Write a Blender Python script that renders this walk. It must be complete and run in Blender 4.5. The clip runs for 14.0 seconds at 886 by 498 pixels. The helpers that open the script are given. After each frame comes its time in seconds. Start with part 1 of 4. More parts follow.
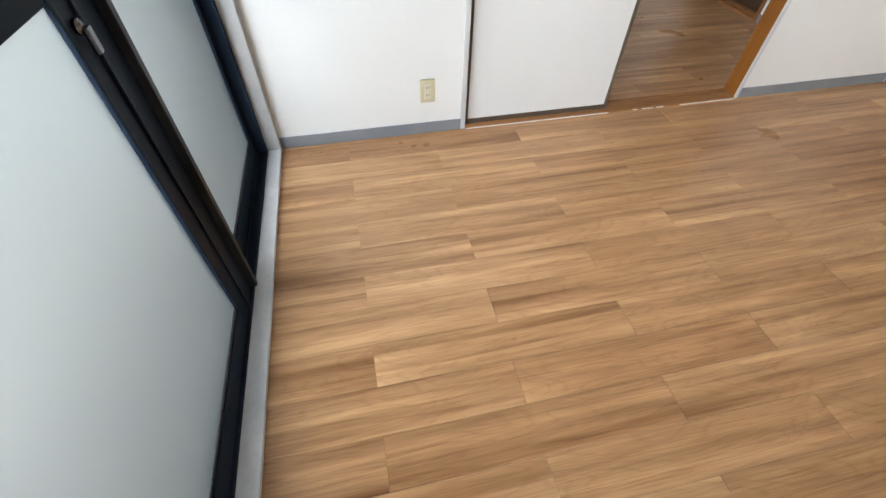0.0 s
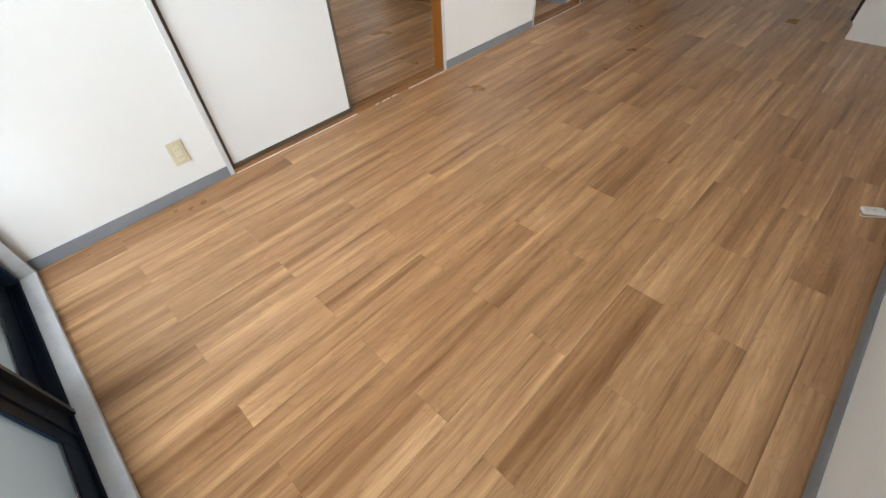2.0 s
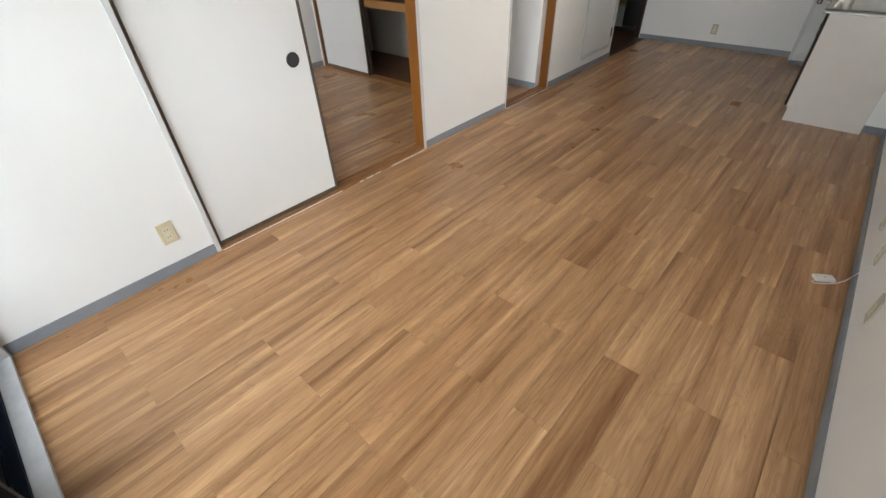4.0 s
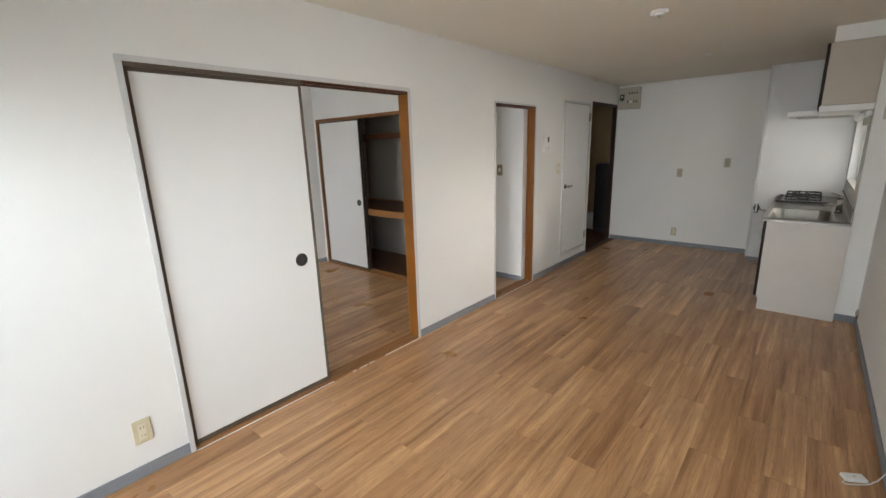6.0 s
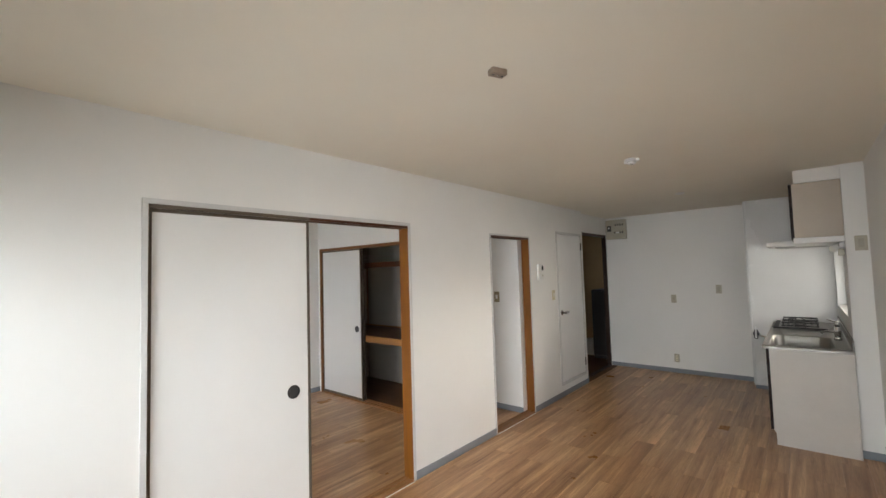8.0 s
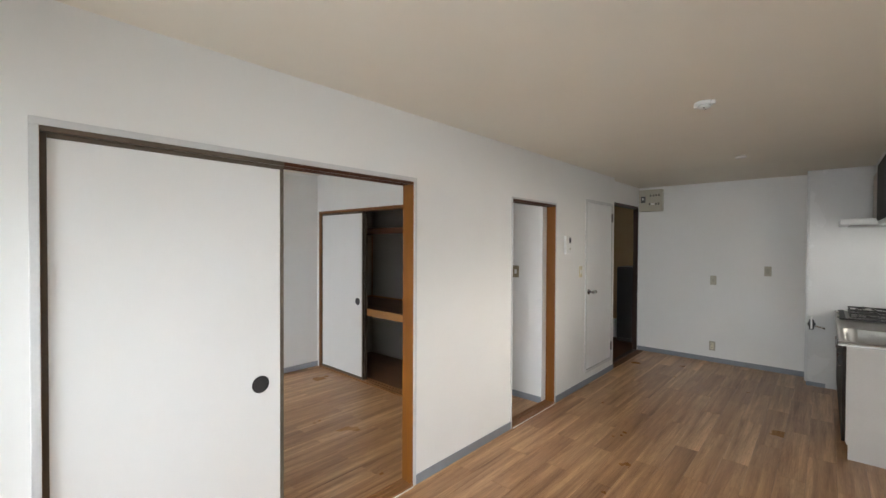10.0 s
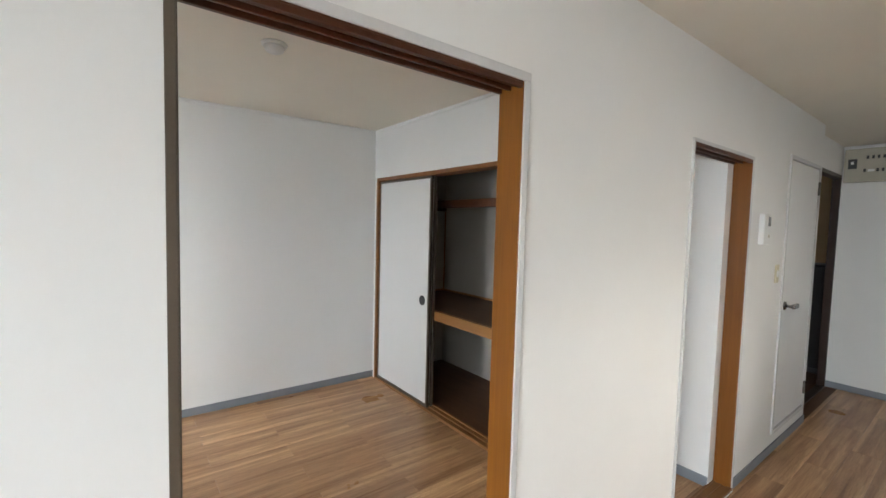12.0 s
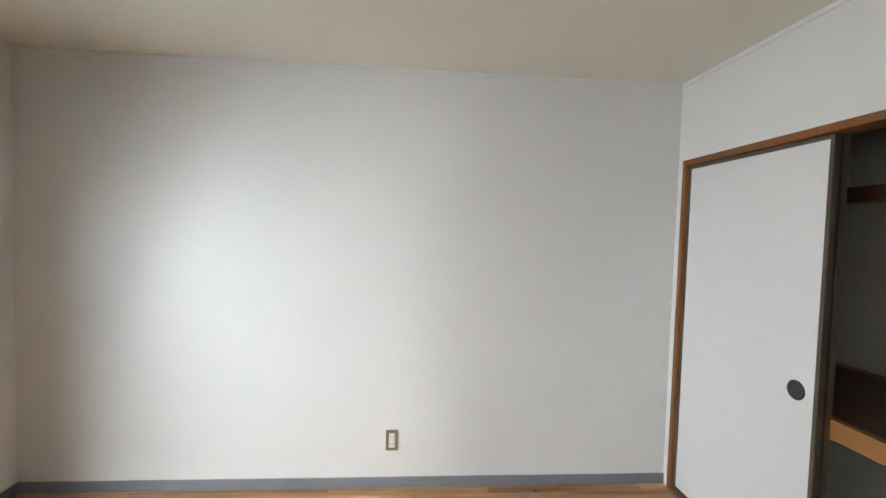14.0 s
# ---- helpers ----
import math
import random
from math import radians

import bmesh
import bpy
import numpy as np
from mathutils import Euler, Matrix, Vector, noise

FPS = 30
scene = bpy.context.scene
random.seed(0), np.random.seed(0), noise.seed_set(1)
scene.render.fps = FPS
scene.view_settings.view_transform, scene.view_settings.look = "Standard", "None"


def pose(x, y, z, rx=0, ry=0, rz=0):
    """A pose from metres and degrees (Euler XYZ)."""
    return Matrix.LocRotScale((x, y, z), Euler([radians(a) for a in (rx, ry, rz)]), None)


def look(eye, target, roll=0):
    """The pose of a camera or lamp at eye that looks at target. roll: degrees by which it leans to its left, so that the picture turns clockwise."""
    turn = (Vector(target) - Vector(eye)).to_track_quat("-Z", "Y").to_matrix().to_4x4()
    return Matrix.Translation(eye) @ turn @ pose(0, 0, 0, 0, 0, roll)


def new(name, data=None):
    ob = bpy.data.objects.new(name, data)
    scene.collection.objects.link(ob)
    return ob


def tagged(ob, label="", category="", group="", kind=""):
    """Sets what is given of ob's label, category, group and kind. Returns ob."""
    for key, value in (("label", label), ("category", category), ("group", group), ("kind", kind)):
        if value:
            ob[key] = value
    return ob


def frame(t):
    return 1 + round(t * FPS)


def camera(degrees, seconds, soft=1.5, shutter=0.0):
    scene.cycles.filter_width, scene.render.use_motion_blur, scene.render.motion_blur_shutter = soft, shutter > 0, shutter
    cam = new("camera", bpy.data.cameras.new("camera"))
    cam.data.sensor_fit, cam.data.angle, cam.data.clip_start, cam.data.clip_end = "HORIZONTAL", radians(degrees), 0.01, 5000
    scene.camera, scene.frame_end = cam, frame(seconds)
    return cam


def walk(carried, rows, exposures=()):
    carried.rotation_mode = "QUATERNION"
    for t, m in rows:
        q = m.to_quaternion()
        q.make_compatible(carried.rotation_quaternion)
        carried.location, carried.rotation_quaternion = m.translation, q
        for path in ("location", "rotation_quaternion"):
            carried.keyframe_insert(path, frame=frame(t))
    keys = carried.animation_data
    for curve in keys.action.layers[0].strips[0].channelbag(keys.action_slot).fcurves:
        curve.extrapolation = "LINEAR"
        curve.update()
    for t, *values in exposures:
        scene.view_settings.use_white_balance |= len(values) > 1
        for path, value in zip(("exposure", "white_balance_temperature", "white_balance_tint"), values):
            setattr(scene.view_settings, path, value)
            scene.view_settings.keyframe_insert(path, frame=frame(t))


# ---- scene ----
# ---- camera and walk ----
cam = camera(92.9, 14.0)
WALK = [
    (0.0, (0.421, -1.994, 1.3), (0.722, -0.696, -0.191), 1.0),
    (0.5, (0.418, -2.13, 1.348), (0.991, -0.933, -0.148), 0.0),
    (1.0, (0.429, -2.181, 1.374), (1.185, -1.086, -0.119), -1.2),
    (1.5, (0.442, -2.228, 1.379), (1.316, -1.196, -0.094), -2.7),
    (2.0, (0.449, -2.263, 1.389), (1.394, -1.26, -0.06), -3.6),
    (4.5, (0.447, -2.287, 1.512), (1.677, -1.168, 0.401), -2.4),
    (5.0, (0.438, -2.296, 1.523), (1.76, -1.108, 0.606), -2.2),
    (5.5, (0.428, -2.296, 1.531), (1.832, -1.053, 0.835), -1.9),
    (6.0, (0.416, -2.3, 1.537), (1.88, -1.021, 1.067), -1.7),
    (6.5, (0.408, -2.312, 1.546), (1.907, -1.014, 1.281), -1.6),
    (7.0, (0.4, -2.319, 1.557), (1.918, -1.02, 1.472), -1.7),
    (7.5, (0.393, -2.332, 1.564), (1.917, -1.038, 1.609), -1.9),
    (8.0, (0.394, -2.33, 1.573), (1.913, -1.034, 1.681), -1.7),
    (10.5, (1.087, -1.724, 1.54), (2.534, -0.345, 1.476), 0.6),
    (11.0, (1.333, -1.476, 1.531), (2.727, -0.044, 1.445), 0.9),
    (11.5, (1.551, -1.174, 1.54), (2.87, 0.325, 1.428), 1.3),
    (12.0, (1.774, -0.858, 1.518), (2.984, 0.73, 1.399), 1.5),
    (12.5, (1.982, -0.525, 1.509), (3.027, 1.177, 1.413), 2.0),
    (13.0, (2.168, -0.176, 1.526), (2.952, 1.66, 1.438), 1.75),
    (13.2, (2.221, -0.076, 1.535), (2.876, 1.811, 1.442), 1.8),
    (13.6, (2.246, 0.164, 1.527), (2.653, 2.12, 1.437), 1.6),
    (14.0, (2.16, 0.396, 1.49), (2.306, 2.389, 1.405), 1.6),
]
EXPOSURES = [(0.0, -0.02, 6180, 11), (1.0, 0.03, 6220, 11), (2.0, 0.02, 6280, 11), (5.0, -0.14, 6340, 11), (8.0, -0.1, 6500, 12), (10.5, -0.02, 6220, 11), (12.0, 0.1, 6180, 10), (12.5, 0.2, 6190, 10), (13.0, 0.18, 6200, 10), (14.0, 0.26, 6180, 10)]
walk(cam, [(t, look(eye, target, roll)) for t, eye, target, roll in WALK], EXPOSURES)

# ---- plan, in metres ----
# The living room lies south of the wall at y = 0, the second room north of it.
CEIL, CEIL2 = 2.36, 2.385
T = 0.09                      # thickness of the wall between the rooms
EAST = 7.34                   # far wall of the living room
SOUTH = -2.74                 # wall of the living room by the path
KITCHEN = -2.60               # kitchen wall with its window
JOG = 5.13                    # where the kitchen wall starts
NORTH2 = 2.79                 # far wall of the second room
CLOSET = 3.715                # closet wall of the second room
ALCOVE = 0.94                 # alcove beside the closet
ALCOVE_E = 4.51
F0, F1, FH = 0.968, 2.730, 1.962      # sliding-door opening, outside of its trim
D0, D1, DH = 3.828, 4.612, 1.938      # narrow opening
B0, B1, BZ0, BZ1 = 5.285, 6.055, 0.135, 2.035   # hinged door
END = 6.12                    # where the partition ends
HALL = 0.09                   # face of the wall with the hall opening
H0, H1, HH = 6.30, 7.285, 2.05
W0, W1, WH = -2.62, -0.035, 1.95      # balcony window of the living room
V0, V1, VH = 0.40, 1.98, 1.95         # balcony window of the second room
SOUTH_PLATES = (3.14, 2.79, 2.345)      # plates on the long wall
OUTLET_Z, COCK_Z, PLUG = 0.11, 0.68, (2.85, -2.63)
K0, K1, KZ0, KZ1 = 5.50, 6.90, 1.07, 1.70  # kitchen window

# ---- world, sun and large lights ----
world = bpy.data.worlds.new("world")
scene.world = world
world.use_nodes = True
SUN_WAY = Vector((-0.70, 0.70, -0.24)).normalized()
wn = world.node_tree
sky = wn.nodes.new("ShaderNodeTexSky")
sky.sky_type = 'NISHITA'
sky.sun_disc = False
sky.sun_elevation = math.asin(-SUN_WAY.z)
sky.sun_rotation = math.atan2(-SUN_WAY.x, -SUN_WAY.y)
wn.nodes["Background"].inputs["Strength"].default_value = 0.10
wn.links.new(sky.outputs[0], wn.nodes["Background"].inputs["Color"])

sun_data = bpy.data.lights.new("sun", 'SUN')
sun_data.energy, sun_data.angle, sun_data.color = 5.0, radians(24), (1.0, 0.93, 0.82)
sun = new("sun", sun_data)
sun.matrix_world = look((9, -9, 6), Vector((9, -9, 6)) + SUN_WAY)


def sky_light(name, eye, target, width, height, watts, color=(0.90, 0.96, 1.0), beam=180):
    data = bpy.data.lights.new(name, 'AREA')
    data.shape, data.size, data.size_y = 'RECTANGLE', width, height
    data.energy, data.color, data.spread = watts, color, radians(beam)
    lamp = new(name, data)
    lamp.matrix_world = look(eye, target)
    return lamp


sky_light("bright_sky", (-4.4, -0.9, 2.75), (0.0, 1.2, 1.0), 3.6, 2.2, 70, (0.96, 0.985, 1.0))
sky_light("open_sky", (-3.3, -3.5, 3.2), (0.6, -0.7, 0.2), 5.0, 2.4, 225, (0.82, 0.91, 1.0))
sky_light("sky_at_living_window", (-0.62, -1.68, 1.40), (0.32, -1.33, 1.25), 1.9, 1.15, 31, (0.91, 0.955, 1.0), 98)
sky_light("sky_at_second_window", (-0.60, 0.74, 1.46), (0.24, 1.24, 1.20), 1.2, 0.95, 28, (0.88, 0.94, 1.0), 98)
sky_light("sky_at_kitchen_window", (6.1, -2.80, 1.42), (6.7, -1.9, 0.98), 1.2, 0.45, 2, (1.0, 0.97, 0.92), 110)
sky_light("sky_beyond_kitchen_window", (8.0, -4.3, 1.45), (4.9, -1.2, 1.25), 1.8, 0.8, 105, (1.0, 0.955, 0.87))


# ---- materials ----
def nodes_of(name):
    m = bpy.data.materials.new(name)
    m.use_nodes = True
    nt = m.node_tree
    return m, nt, nt.nodes["Principled BSDF"]


def node(nt, kind, **values):
    n = nt.nodes.new(kind)
    for key, value in values.items():
        n.inputs[key].default_value = value
    return n


def coords(nt, scale=(1, 1, 1), random_shift=False):
    tc = nt.nodes.new("ShaderNodeTexCoord")
    mp = nt.nodes.new("ShaderNodeMapping")
    mp.inputs["Scale"].default_value = scale
    nt.links.new(tc.outputs["Object"], mp.inputs["Vector"])
    if random_shift:
        info = nt.nodes.new("ShaderNodeObjectInfo")
        mul = nt.nodes.new("ShaderNodeMath")
        mul.operation = 'MULTIPLY'
        mul.inputs[1].default_value = 57.0
        comb = nt.nodes.new("ShaderNodeCombineXYZ")
        nt.links.new(info.outputs["Random"], mul.inputs[0])
        for axis in range(3):
            nt.links.new(mul.outputs[0], comb.inputs[axis])
        nt.links.new(comb.outputs[0], mp.inputs["Location"])
    return mp.outputs["Vector"]


def noise_tex(nt, vec, scale, detail=4.0, rough=0.55, distortion=0.0):
    n = node(nt, "ShaderNodeTexNoise", Scale=scale, Detail=detail, Roughness=rough, Distortion=distortion)
    nt.links.new(vec, n.inputs["Vector"])
    return n.outputs["Fac"]


def ramp(nt, fac, stops):
    r = nt.nodes.new("ShaderNodeValToRGB")
    e = r.color_ramp.elements
    while len(e) < len(stops):
        e.new(0.5)
    for el, (p, c) in zip(e, stops):
        el.position, el.color = p, (*c, 1)
    nt.links.new(fac, r.inputs["Fac"])
    return r.outputs["Color"]


def mixed(nt, fac, a, b, mode='MIX'):
    m = nt.nodes.new("ShaderNodeMix")
    m.data_type, m.blend_type = 'RGBA', mode
    for sock, v in ((m.inputs["Factor"], fac), (m.inputs["A"], a), (m.inputs["B"], b)):
        if isinstance(v, (int, float)):
            sock.default_value = v
        elif isinstance(v, tuple):
            sock.default_value = (*v, 1)
        else:
            nt.links.new(v, sock)
    return m.outputs["Result"]


def bump(nt, bsdf, height, strength, distance=0.002):
    b = node(nt, "ShaderNodeBump", Strength=strength, Distance=distance)
    nt.links.new(height, b.inputs["Height"])
    nt.links.new(b.outputs[0], bsdf.inputs["Normal"])


def grained(name, low, high, rough, fine=60.0, coarse=3.0, bumps=0.1, metallic=0.0, spread=0.06, specular=0.5):
    """A plain surface with fine grain, broad stains and uneven gloss."""
    m, nt, bsdf = nodes_of(name)
    v = coords(nt)
    a, b = noise_tex(nt, v, coarse, 5), noise_tex(nt, v, fine, 3)
    base = ramp(nt, a, [(0.3, low), (0.7, high)])
    nt.links.new(mixed(nt, 0.25, base, ramp(nt, b, [(0.35, low), (0.65, high)])), bsdf.inputs["Base Color"])
    rr = node(nt, "ShaderNodeMapRange")
    rr.inputs["To Min"].default_value, rr.inputs["To Max"].default_value = rough - spread, rough + spread
    nt.links.new(a, rr.inputs["Value"])
    nt.links.new(rr.outputs[0], bsdf.inputs["Roughness"])
    bsdf.inputs["Metallic"].default_value = metallic
    bsdf.inputs["Specular IOR Level"].default_value = specular
    if bumps:
        bump(nt, bsdf, b, bumps)
    return m


def wood(name, dark, light, rough, axis=2, ring=1.0, bumps=0.12, random_shift=False):
    """Timber whose grain runs along the given axis."""
    m, nt, bsdf = nodes_of(name)
    s = [26.0 * ring, 26.0 * ring, 26.0 * ring]
    s[axis] = 1.3
    v = coords(nt, s, random_shift)
    g = noise_tex(nt, v, 1.0, 6, 0.6, 0.8)
    s2 = [140.0, 140.0, 140.0]
    s2[axis] = 4.0
    f = noise_tex(nt, coords(nt, s2, random_shift), 1.0, 3)
    mid = tuple((a + b) / 2 for a, b in zip(dark, light))
    col = mixed(nt, 0.3, ramp(nt, g, [(0.3, dark), (0.5, mid), (0.68, light)]), ramp(nt, f, [(0.35, dark), (0.65, light)]))
    broad = noise_tex(nt, coords(nt, (1.5, 1.5, 1.5), random_shift), 1.0, 3)
    nt.links.new(mixed(nt, 0.35, col, ramp(nt, broad, [(0.35, dark), (0.7, light)])), bsdf.inputs["Base Color"])
    bsdf.inputs["Roughness"].default_value = rough
    bsdf.inputs["Specular IOR Level"].default_value = 0.35
    bump(nt, bsdf, f, bumps, 0.001)
    return m


def plank_wood(name, tones, rough):
    """Vinyl plank: printed oak grain along x, every plank its own shift and tone, satin coated."""
    m, nt, bsdf = nodes_of(name)
    info = nt.nodes.new("ShaderNodeObjectInfo")
    tone = ramp(nt, info.outputs["Random"], tones)
    bands = noise_tex(nt, coords(nt, (0.9, 17.0, 17.0), True), 1.0, 2, 0.4, 0.25)
    streaks = noise_tex(nt, coords(nt, (1.5, 40.0, 40.0), True), 1.0, 6, 0.68, 0.5)
    cathedral = noise_tex(nt, coords(nt, (1.5, 9.0, 9.0), True), 1.0, 2, 0.4, 0.5)
    rings = nt.nodes.new("ShaderNodeMath")
    rings.operation = 'PINGPONG'
    rings.inputs[1].default_value = 0.030
    nt.links.new(cathedral, rings.inputs[0])
    lines = nt.nodes.new("ShaderNodeMath")
    lines.operation = 'MULTIPLY'
    lines.inputs[1].default_value = 33.0
    nt.links.new(rings.outputs[0], lines.inputs[0])
    fine = noise_tex(nt, coords(nt, (7.0, 260.0, 260.0), True), 1.0, 3, 0.6)
    cloud = noise_tex(nt, coords(nt, (3.0, 8.0, 8.0), True), 1.0, 3, 0.5)
    c = mixed(nt, 1.0, tone, ramp(nt, bands, [(0.28, (0.64, 0.55, 0.46)), (0.40, (0.92, 0.89, 0.86)), (0.55, (1.05, 1.05, 1.05)), (0.66, (1.30, 1.35, 1.40))]), 'MULTIPLY')
    c = mixed(nt, 0.6, c, ramp(nt, cloud, [(0.3, (0.84, 0.80, 0.76)), (0.7, (1.12, 1.13, 1.14))]), 'MULTIPLY')
    c = mixed(nt, 0.85, c, ramp(nt, streaks, [(0.34, (0.64, 0.54, 0.44)), (0.44, (0.93, 0.90, 0.87)), (0.54, (1.04, 1.04, 1.04)), (0.66, (1.22, 1.25, 1.28))]), 'MULTIPLY')
    c = mixed(nt, 0.22, c, ramp(nt, lines.outputs[0], [(0.05, (0.60, 0.51, 0.43)), (0.40, (1.03, 1.03, 1.03))]), 'MULTIPLY')
    c = mixed(nt, 0.45, c, ramp(nt, fine, [(0.36, (0.72, 0.65, 0.58)), (0.55, (1.05, 1.05, 1.05))]), 'MULTIPLY')
    knots = nt.nodes.new("ShaderNodeTexVoronoi")
    knots.inputs["Scale"].default_value = 1.0
    nt.links.new(coords(nt, (5.0, 11.0, 11.0), True), knots.inputs["Vector"])
    knotted = mixed(nt, 1.0, c, ramp(nt, knots.outputs["Distance"], [(0.020, (0.40, 0.33, 0.27)), (0.040, (0.74, 0.69, 0.64)), (0.075, (1, 1, 1))]), 'MULTIPLY')
    spots = ramp(nt, noise_tex(nt, coords(nt, (2.6, 9.0, 9.0), True), 1.0, 1), [(0.47, (0, 0, 0)), (0.53, (0.9, 0.9, 0.9))])
    c = mixed(nt, spots, c, knotted)
    nt.links.new(c, bsdf.inputs["Base Color"])
    worn = noise_tex(nt, coords(nt, (1.6, 1.6, 1.6), True), 1.2, 4)
    rr = node(nt, "ShaderNodeMapRange")
    rr.inputs["To Min"].default_value, rr.inputs["To Max"].default_value = rough - 0.05, rough + 0.06
    nt.links.new(worn, rr.inputs["Value"])
    nt.links.new(rr.outputs[0], bsdf.inputs["Roughness"])
    bump(nt, bsdf, fine, 0.07, 0.0005)
    return m


def wallpaper(name, low, high):
    """White vinyl wallpaper with a fine woven relief and faint soiling."""
    m, nt, bsdf = nodes_of(name)
    v = coords(nt)
    stain = noise_tex(nt, v, 0.9, 5, 0.6)
    grain = noise_tex(nt, v, 240.0, 2)
    weave = noise_tex(nt, coords(nt, (90, 90, 22)), 1.0, 3)
    col = mixed(nt, 0.12, ramp(nt, stain, [(0.3, low), (0.7, high)]), ramp(nt, weave, [(0.3, low), (0.7, high)]))
    nt.links.new(col, bsdf.inputs["Base Color"])
    bsdf.inputs["Roughness"].default_value = 0.72
    bsdf.inputs["Specular IOR Level"].default_value = 0.3
    add = nt.nodes.new("ShaderNodeMath")
    nt.links.new(grain, add.inputs[0])
    nt.links.new(weave, add.inputs[1])
    bump(nt, bsdf, add.outputs[0], 0.16, 0.0008)
    return m


def frosted(name):
    """Figured, frosted window glass: it blurs what lies behind it and spreads a little light."""
    m, nt, bsdf = nodes_of(name)
    nt.nodes.remove(bsdf)
    rf = node(nt, "ShaderNodeBsdfRefraction", Color=(0.92, 0.915, 0.88, 1), Roughness=0.6, IOR=1.2)
    tr = node(nt, "ShaderNodeBsdfTranslucent")
    gl = node(nt, "ShaderNodeBsdfGlossy", Color=(1, 1, 1, 1), Roughness=0.25)
    relief = noise_tex(nt, coords(nt, (70, 14, 70)), 1.0, 2)
    b = node(nt, "ShaderNodeBump", Strength=0.2, Distance=0.001)
    nt.links.new(relief, b.inputs["Height"])
    nt.links.new(b.outputs[0], gl.inputs["Normal"])
    cloud = noise_tex(nt, coords(nt), 1.3, 3)
    nt.links.new(ramp(nt, cloud, [(0.3, (0.75, 0.79, 0.74)), (0.7, (0.87, 0.90, 0.85))]), tr.inputs["Color"])
    one, two = nt.nodes.new("ShaderNodeMixShader"), nt.nodes.new("ShaderNodeMixShader")
    one.inputs[0].default_value, two.inputs[0].default_value = 0.065, 0.05
    nt.links.new(rf.outputs[0], one.inputs[1])
    nt.links.new(tr.outputs[0], one.inputs[2])
    nt.links.new(one.outputs[0], two.inputs[1])
    nt.links.new(gl.outputs[0], two.inputs[2])
    nt.links.new(two.outputs[0], nt.nodes["Material Output"].inputs["Surface"])
    return m


def milky(name, color):
    """Thin milky plastic that lets light through."""
    m, nt, bsdf = nodes_of(name)
    tr = node(nt, "ShaderNodeBsdfTranslucent", Color=(*color, 1))
    bsdf.inputs["Base Color"].default_value = (*color, 1)
    bsdf.inputs["Roughness"].default_value = 0.3
    mix = nt.nodes.new("ShaderNodeMixShader")
    mix.inputs[0].default_value = 0.6
    nt.links.new(bsdf.outputs[0], mix.inputs[1])
    nt.links.new(tr.outputs[0], mix.inputs[2])
    nt.links.new(mix.outputs[0], nt.nodes["Material Output"].inputs["Surface"])
    return m


WALLPAPER = wallpaper("wallpaper", (0.755, 0.75, 0.725), (0.80, 0.795, 0.775))
CEILING = wallpaper("ceiling_paper", (0.75, 0.71, 0.62), (0.80, 0.76, 0.665))
TRIM = grained("pale_grey_trim", (0.54, 0.54, 0.53), (0.61, 0.61, 0.60), 0.45, 90, 6, 0.08)
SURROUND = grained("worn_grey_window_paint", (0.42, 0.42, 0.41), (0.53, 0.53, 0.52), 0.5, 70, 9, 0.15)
# Mottled grey paint; the sky's brightness is put into its paler, bluish colour.
SILL = grained("weathered_skylit_sill_paint", (0.62, 0.64, 0.66), (0.80, 0.81, 0.83), 0.38, 70, 9, 0.2)
BASEBOARD = grained("grey_vinyl_skirting", (0.20, 0.215, 0.24), (0.24, 0.255, 0.28), 0.5, 120, 4, 0.05)
OAK = plank_wood("oak_vinyl_plank", [(0.0, (0.375, 0.202, 0.093)), (0.18, (0.430, 0.245, 0.117)), (0.5, (0.490, 0.290, 0.145)), (0.72, (0.460, 0.267, 0.131)), (0.9, (0.420, 0.238, 0.114)), (1.0, (0.385, 0.212, 0.100))], 0.29)
SUBFLOOR = grained("brown_joint", (0.20, 0.115, 0.058), (0.25, 0.15, 0.078), 0.6)
JAMB = wood("varnished_jamb", (0.145, 0.049, 0.007), (0.245, 0.090, 0.013), 0.38, 2)
RAIL = wood("dark_varnished_rail", (0.048, 0.014, 0.005), (0.092, 0.029, 0.010), 0.34, 0)
TRACK = wood("door_track", (0.19, 0.080, 0.026), (0.33, 0.155, 0.056), 0.42, 0)
CLOSET_WOOD = wood("closet_frame_wood", (0.17, 0.066, 0.020), (0.28, 0.12, 0.036), 0.42, 2)
SHELF_EDGE = wood("shelf_edge_wood", (0.28, 0.125, 0.036), (0.39, 0.19, 0.060), 0.42, 1)
PLYWOOD = wood("closet_plywood", (0.085, 0.038, 0.017), (0.145, 0.068, 0.030), 0.55, 1)
LACQUER = grained("door_edge_lacquer", (0.085, 0.064, 0.045), (0.112, 0.086, 0.062), 0.34, 150, 2, 0.02, 0.0, 0.02)
BLACK = grained("black_lacquer", (0.018, 0.016, 0.017), (0.030, 0.027, 0.028), 0.35)
PAPER = wallpaper("fusuma_paper", (0.72, 0.715, 0.695), (0.76, 0.755, 0.74))
CLOSET_PAPER = wallpaper("closet_paper", (0.44, 0.405, 0.35), (0.51, 0.47, 0.41))
ALUMINIUM = grained("black_anodised_aluminium", (0.010, 0.016, 0.028), (0.015, 0.024, 0.039), 0.42, 200, 8, 0.03, 0.0, 0.06, 0.05)
FLANGE = grained("brown_anodised_aluminium", (0.030, 0.031, 0.033), (0.042, 0.043, 0.045), 0.42, 200, 8, 0.03, 0.0, 0.06, 0.2)
FROST = frosted("frosted_glass")
